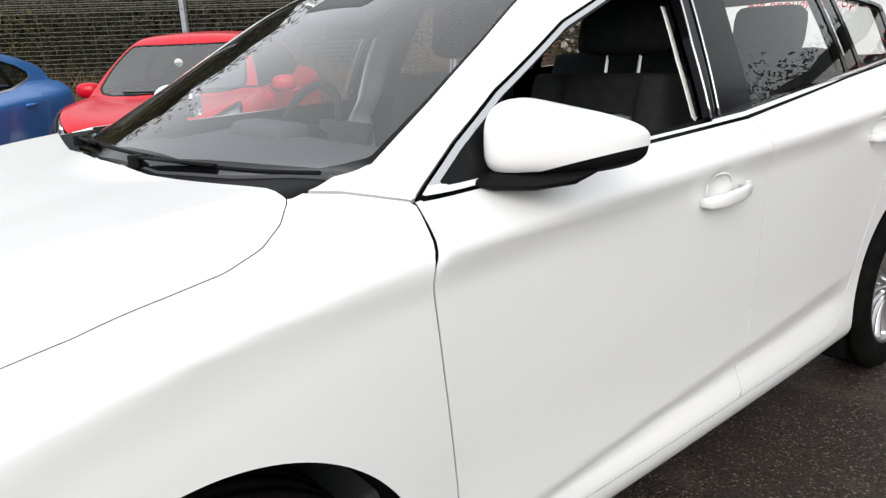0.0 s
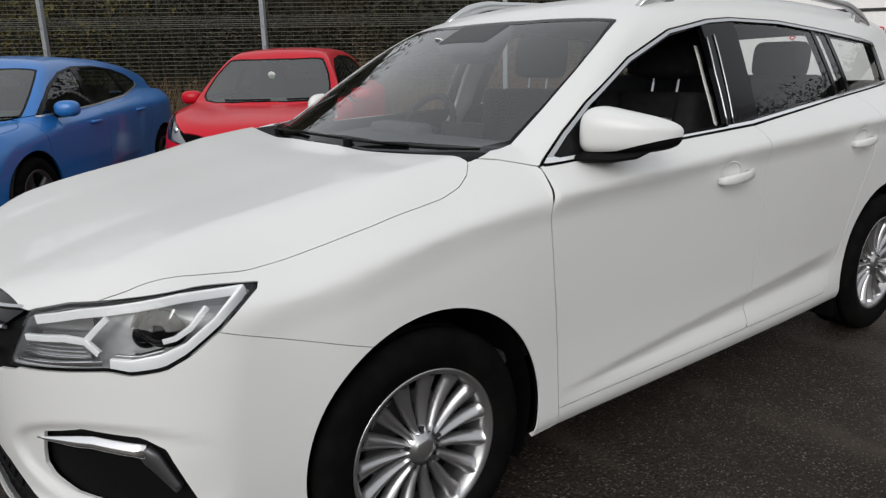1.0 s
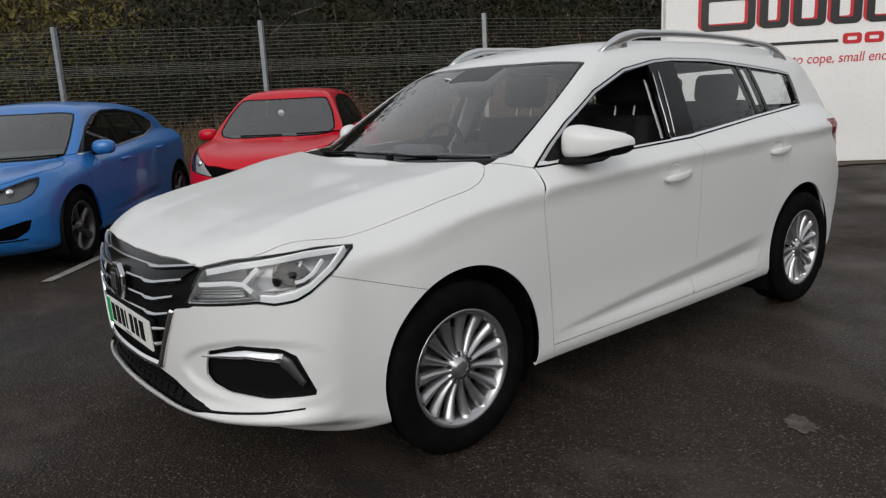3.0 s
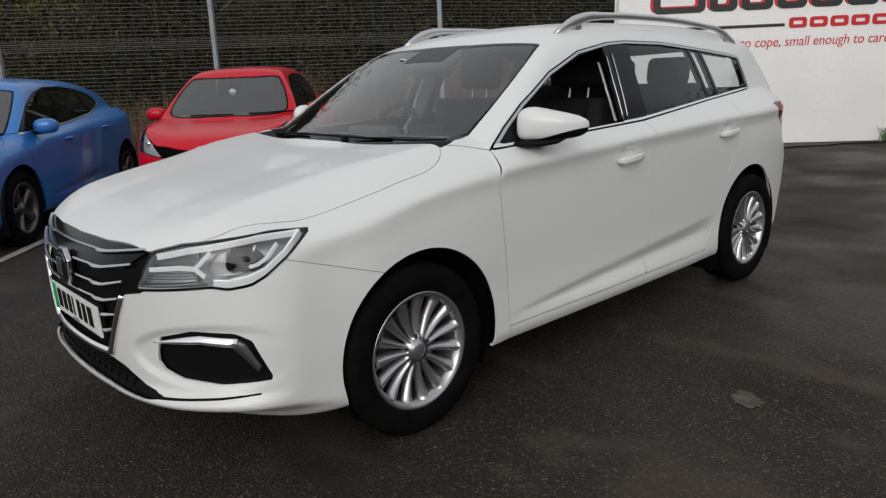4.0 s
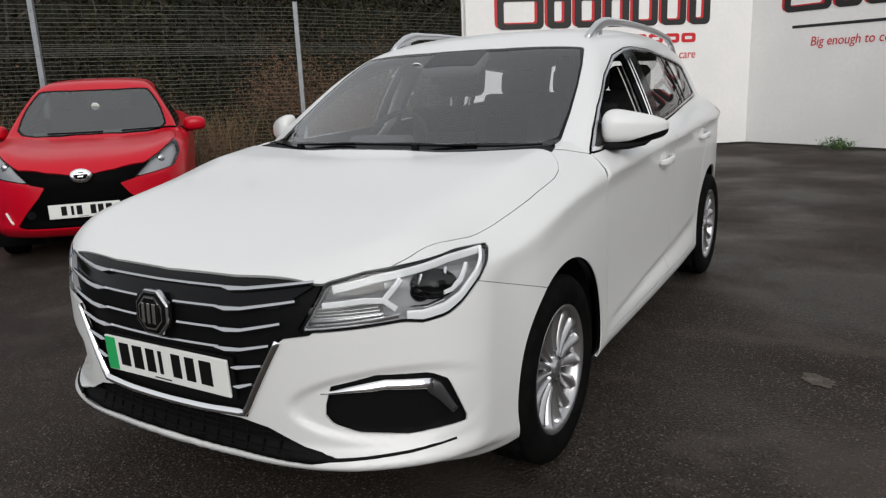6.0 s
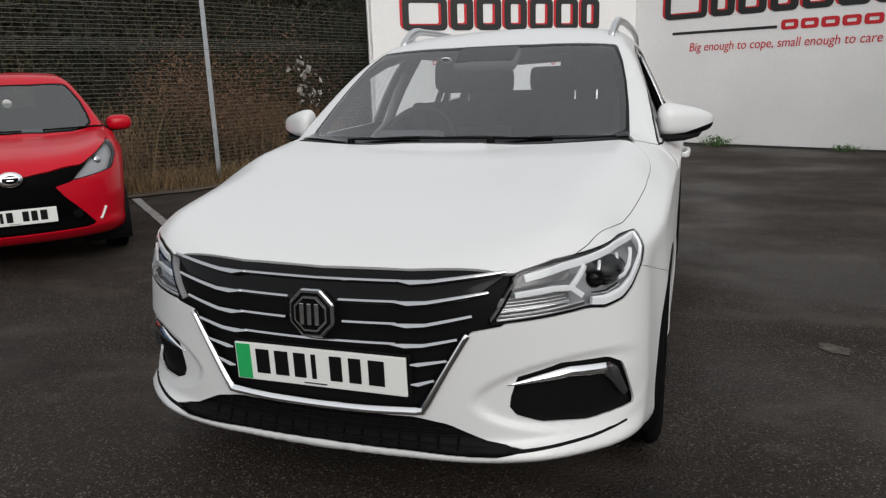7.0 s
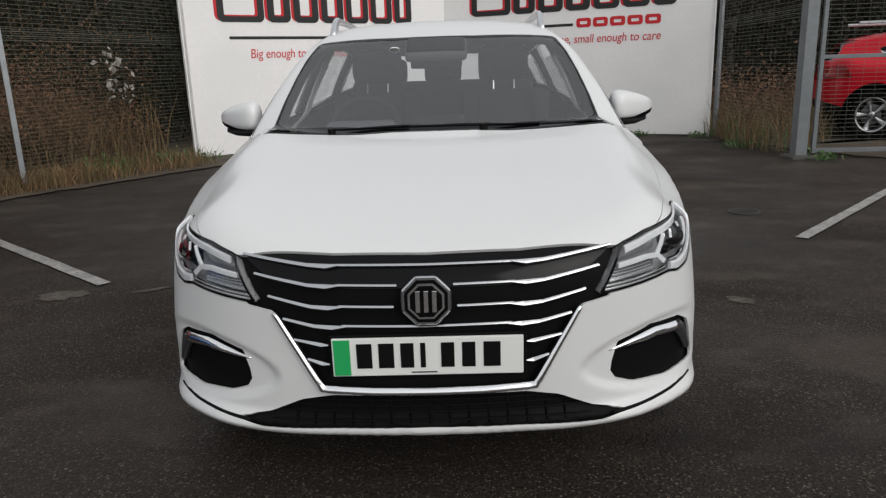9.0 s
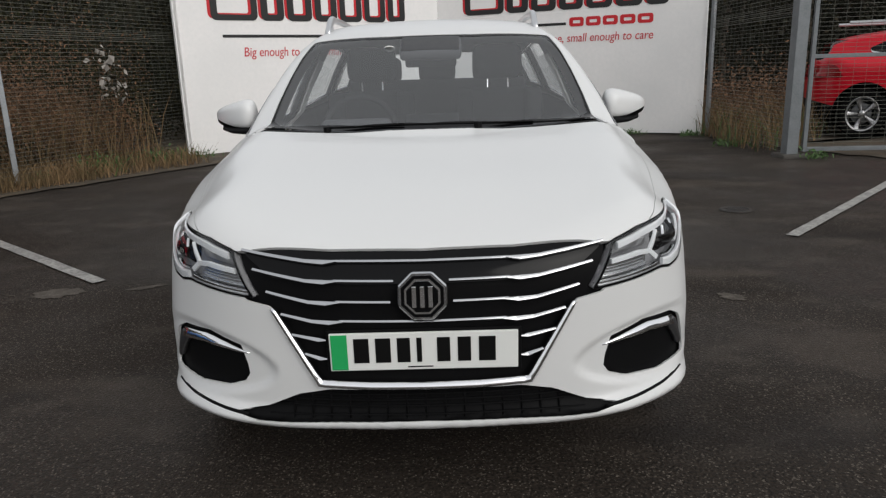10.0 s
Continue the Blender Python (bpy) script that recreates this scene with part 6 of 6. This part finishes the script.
def blades(name, B, height, width, mat, lean=.25, label="", parent=None):
    """Upright bent blades of grass from the rows of B."""
    n = len(B)
    h = (height * rng.uniform(.5, 1.4, n))[:, None]
    a = rng.uniform(0, 2 * np.pi, n)
    s = np.stack([np.cos(a), np.sin(a), 0 * a], 1) * width / 2
    t = np.concatenate([rng.normal(scale=lean, size=(n, 2)), np.ones((n, 1))], 1)
    mid, tip = B + t * h * (.55, .55, .6), B + t * h * (1.25, 1.25, 1)
    P = np.stack([B - s, B + s, mid + s * .8, tip, mid - s * .8], 1).reshape(-1, 3)
    F = [(5 * i, 5 * i + 1, 5 * i + 2, 5 * i + 4) for i in range(n)] + [(5 * i + 4, 5 * i + 2, 5 * i + 3) for i in range(n)]
    return mesh_object(name, P, F, mat, parent, label, smooth=False)


OUT = np.array([-.827, .562])


def beyond(s, d):
    """Ground points s metres along the fence and d metres behind it."""
    xy = FENCE_AT + np.asarray(s)[:, None] * FENCE_DIR + np.asarray(d)[:, None] * OUT
    return np.concatenate([xy, ground_z(xy[:, 0], xy[:, 1])[:, None]], 1)


def clumpy(n, lo, hi, k, spread):
    """Uneven positions along a line: most near some of k centres."""
    c = rng.uniform(lo, hi, k)
    return np.where(rng.random(n) < .35, rng.uniform(lo, hi, n), rng.choice(c, n) + rng.normal(scale=spread, size=n))


# dry grass at the fence's foot, brown bracken behind it
B = beyond(np.minimum(clumpy(9000, -13, 2.4, 45, .35), 2.6), np.abs(rng.normal(.05, .45, 9000)) - .35)
tagged(blades("dry_grass", B, .24, .010, DRY_GRASS, .35), "dry tan grass along the fence", "grass", kind="stuff")
B = beyond(np.minimum(clumpy(7000, -13, 2.2, 40, .5), 2.3), rng.uniform(.3, 2.6, 7000))
tagged(blades("tall_dry_grass", B, .85, .012, DRY_GRASS, .22), "tall dry grass stems behind the fence", "grass", kind="stuff")
n = 90000
s = np.minimum(np.where(rng.random(n) < .7, clumpy(n, -2.2, 2.2, 14, .45), clumpy(n, -13, 0, 30, .45)), 2.35)
C = beyond(s, rng.uniform(.35, 3.4, n))
top = np.where(s < -2, .7, 1.25) + .40 * np.sin(s * 1.3) + .30 * np.sin(s * 3.1 + 1)
C[:, 2] += np.abs(rng.normal(.45, .35, n)) * top
green = np.sin(s * 2.1 + C[:, 2] * 3) + rng.normal(scale=.6, size=n) > .75
tagged(leaf_cloud("bracken", C[~green], .046, BRACKEN, droop=.5, slim=.42), "brown dying bracken behind the fence", "bracken", kind="stuff")
tagged(leaf_cloud("low_bushes", C[green], .05, LEAF_OLIVE, droop=.3, slim=.5), "olive bushes among the bracken", "bushes", kind="stuff")
n = 56000
s = rng.uniform(-14, 9, n)
C = beyond(s, rng.uniform(2.2, 5.5, n))
C[:, 2] += rng.uniform(0, 1, n) ** .8 * (2.6 + .8 * np.sin(s * .9) + .5 * np.sin(s * 2.3))
tagged(leaf_cloud("undergrowth", C[::2], .085, WOOD_DARK), "dark undergrowth of the wood", "bushes", kind="stuff")
tagged(leaf_cloud("olive_undergrowth", C[1::2] - (0, 0, .1), .075, LEAF_OLIVE), "olive and yellowing bushes before the wood", "bushes", kind="stuff")
# pale seed heads and green weeds
C = beyond(rng.normal(1.62, .10, 46), rng.normal(.4, .08, 46))
C[:, 2] += rng.uniform(.95, 1.72, 46)
C[:, :2] += np.outer(1.72 - C[:, 2], FENCE_DIR) * .22
tagged(leaf_cloud("pale_leaves", C, .085, PALE_FLOWER, slim=.8, droop=.8), "pale hanging leaves of a shoot behind the fence", "plant", kind="stuff")


def weed(x, y, r, h, n, mat=WEED):
    p = empty("weed", pose(x, y, float(ground_z(x, y)) + .01), "small green weed growing out of the tarmac edge", "weed", "weeds")
    B = np.concatenate([rng.normal(scale=r / 2, size=(n, 2)), np.zeros((n, 1))], 1)
    tagged(blades("stem_tuft", B, h, .012, mat, .5, parent=p), kind="stuff")
    C = np.concatenate([rng.normal(scale=r / 2, size=(n * 2, 2)), np.abs(rng.normal(h * .5, h * .3, (n * 2, 1)))], 1)
    tagged(leaf_cloud("foliage", C, .05, mat, p, droop=0), kind="stuff")
    return p


for x, y, r, h, n in ((-.75, 11.05, .12, .20, 60), (-3.9, 8.35, .30, .10, 60), (-4.62, 6.75, .26, .24, 110), (-4.2, 7.75, .34, .20, 120), (-5.0, 6.1, .2, .12, 50), (1.35, 10.85, .22, .14, 70), (3.2, 10.0, .2, .08, 40), (4.1, 9.5, .25, .07, 40), (-2.6, 9.5, .12, .08, 30), (4.2, 7.9, .25, .1, 40), (4.65, 6.35, .2, .08, 30)):
    weed(x, y, r, h, n)


def tree(x, y, h, r, leaves, mat, z0=0.0, lean=0.0):
    t = empty("tree", pose(x, y, z0), "slender woodland tree with thinning autumn leaves", "tree", "trees of the wood")
    axis = Vector((lean, lean * .4, 1))
    pts = [Vector((0, 0, 0)) + axis * (h * .8 * i / 7) + Vector((rng.normal(scale=.05), rng.normal(scale=.05), 0)) * (i > 0) for i in range(8)]
    mesh_object("trunk", *tube(pts, np.linspace(.16, .04, 8) * h / 6, np.linspace(.16, .04, 8) * h / 6, up=(0, 1, 0), n=8), BARK, t)
    tips = []
    for k in range(13):
        i = int(rng.integers(2, 8))
        a = rng.uniform(0, 2 * np.pi)
        L = r * rng.uniform(.6, 1.1)
        q = pts[i] + Vector((math.cos(a) * L, math.sin(a) * L, L * rng.uniform(.1, .8)))
        mid = pts[i].lerp(q, .5) + Vector((0, 0, .12 * L))
        mesh_object("limb", *tube([pts[i], mid, q], [.06, .04, .015], [.06, .04, .015], up=(.1, .2, 1), n=6), BARK, t)
        tips += [mid, q]
    T = np.array([tuple(q) for q in tips + pts[4:]])
    c = T[rng.integers(0, len(T), leaves)] + rng.normal(scale=r * .24, size=(leaves, 3))
    leaf_cloud("crown", c, .13, mat, t)
    return t


for k in range(15):
    p = beyond(np.array([-13.5 + k * 1.6 + rng.normal(scale=.4)]), np.array([4.2 + 2.6 * (k % 3) / 2 + rng.normal(scale=.4)]))[0]
    tree(p[0], p[1], rng.uniform(3.9, 5.0), rng.uniform(1.2, 1.7), 2200, LEAF_GOLD if k < 5 else (WOOD_DARK, LEAF_OLIVE, WOOD_DARK)[k % 3], p[2], rng.normal(scale=.06))

# right of the boards: bracken and grass behind the fence, trees behind the gate
n = 9000
C = np.stack([rng.uniform(4.4, 8.5, n), rng.uniform(8.6, 14, n), np.abs(rng.normal(.4, .35, n))], 1)
C = C[(C[:, 0] - 4.2) * .9 < (C[:, 1] - 7.4) * .55 + .2]
tagged(leaf_cloud("bracken", C, .085, BRACKEN, droop=.5, slim=.35), "brown bracken beyond the corner of the fence", "bracken", kind="stuff")
B = np.stack([rng.uniform(4.15, 8.0, 8000), rng.uniform(7.0, 12.5, 8000), np.full(8000, .02)], 1)
B = B[(B[:, 0] - 4.15) * .8 < (B[:, 1] - 6.8) * .6 + .3]
tagged(blades("tall_dry_grass", B[:2000], .50, .011, DRY_GRASS, .25), "tall dry grass beyond the fence", "grass", kind="stuff")
tagged(blades("green_grass", B[4500:], .35, .011, WEED, .3), "green grass beyond the fence", "grass", kind="stuff")
for k, (x, y) in enumerate(((6.9, 16.0), (8.6, 15.2), (10.8, 15.5), (12.5, 13.5), (14.5, 12.5), (8.2, 18.5), (11, 18), (13.5, 17))):
    tree(x, y, rng.uniform(6, 8.5), rng.uniform(1.5, 2.2), 2200, (WOOD_DARK, LEAF_OLIVE)[k % 2], 0, rng.normal(scale=.05))
n = 22000
C = np.stack([rng.uniform(5, 16, n), rng.uniform(13.5, 18.5, n), rng.uniform(0, 1, n) ** .8 * 3.4], 1)
tagged(leaf_cloud("undergrowth", C, .12, WOOD_DARK), "dark undergrowth behind the gate", "bushes", kind="stuff")


# far wood closes the view: rough dark sheet painted as its shade, leaves over it
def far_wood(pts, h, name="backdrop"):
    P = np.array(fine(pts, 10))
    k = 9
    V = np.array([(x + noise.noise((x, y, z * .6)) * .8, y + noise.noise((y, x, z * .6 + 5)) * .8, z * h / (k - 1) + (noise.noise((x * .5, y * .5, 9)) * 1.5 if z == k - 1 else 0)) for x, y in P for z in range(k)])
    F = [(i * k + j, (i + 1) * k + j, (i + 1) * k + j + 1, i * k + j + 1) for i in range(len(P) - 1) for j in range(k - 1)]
    tagged(mesh_object(name, V, F, WOOD_DARK), "dark depth of the wood", "wood", kind="structure")
    n = 400 * len(P)
    q = rng.integers(0, len(P), n)
    C = np.concatenate([P[q] + rng.normal(scale=.7, size=(n, 2)), rng.uniform(0, h + .8, (n, 1))], 1)
    tagged(leaf_cloud("far_leaves", C, .22, WOOD_DARK), "leaves of the far wood", "wood", kind="stuff")


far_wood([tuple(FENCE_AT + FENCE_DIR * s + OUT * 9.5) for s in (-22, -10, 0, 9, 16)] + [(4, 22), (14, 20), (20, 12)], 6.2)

# behind the camera: an invented building, never in view, added for reflections
unseen_block = empty("showroom", pose(24, -14, 0, 0, 0, 60), "long pale clad showroom across the yard", "building")
part("wall", box((36, .4, 4.6), (0, 0, 2.3), .02), RENDER_GREY, unseen_block)
for i in range(8):
    part("window", box((3.4, .06, 2.4), (-15.6 + i * 4.4, .22, 1.5), .01), BLACK_GLOSS, unseen_block)
part("roof_edge", box((36.6, .7, .35), (0, 0, 4.7), .03), ALLOY_DARK, unseen_block)
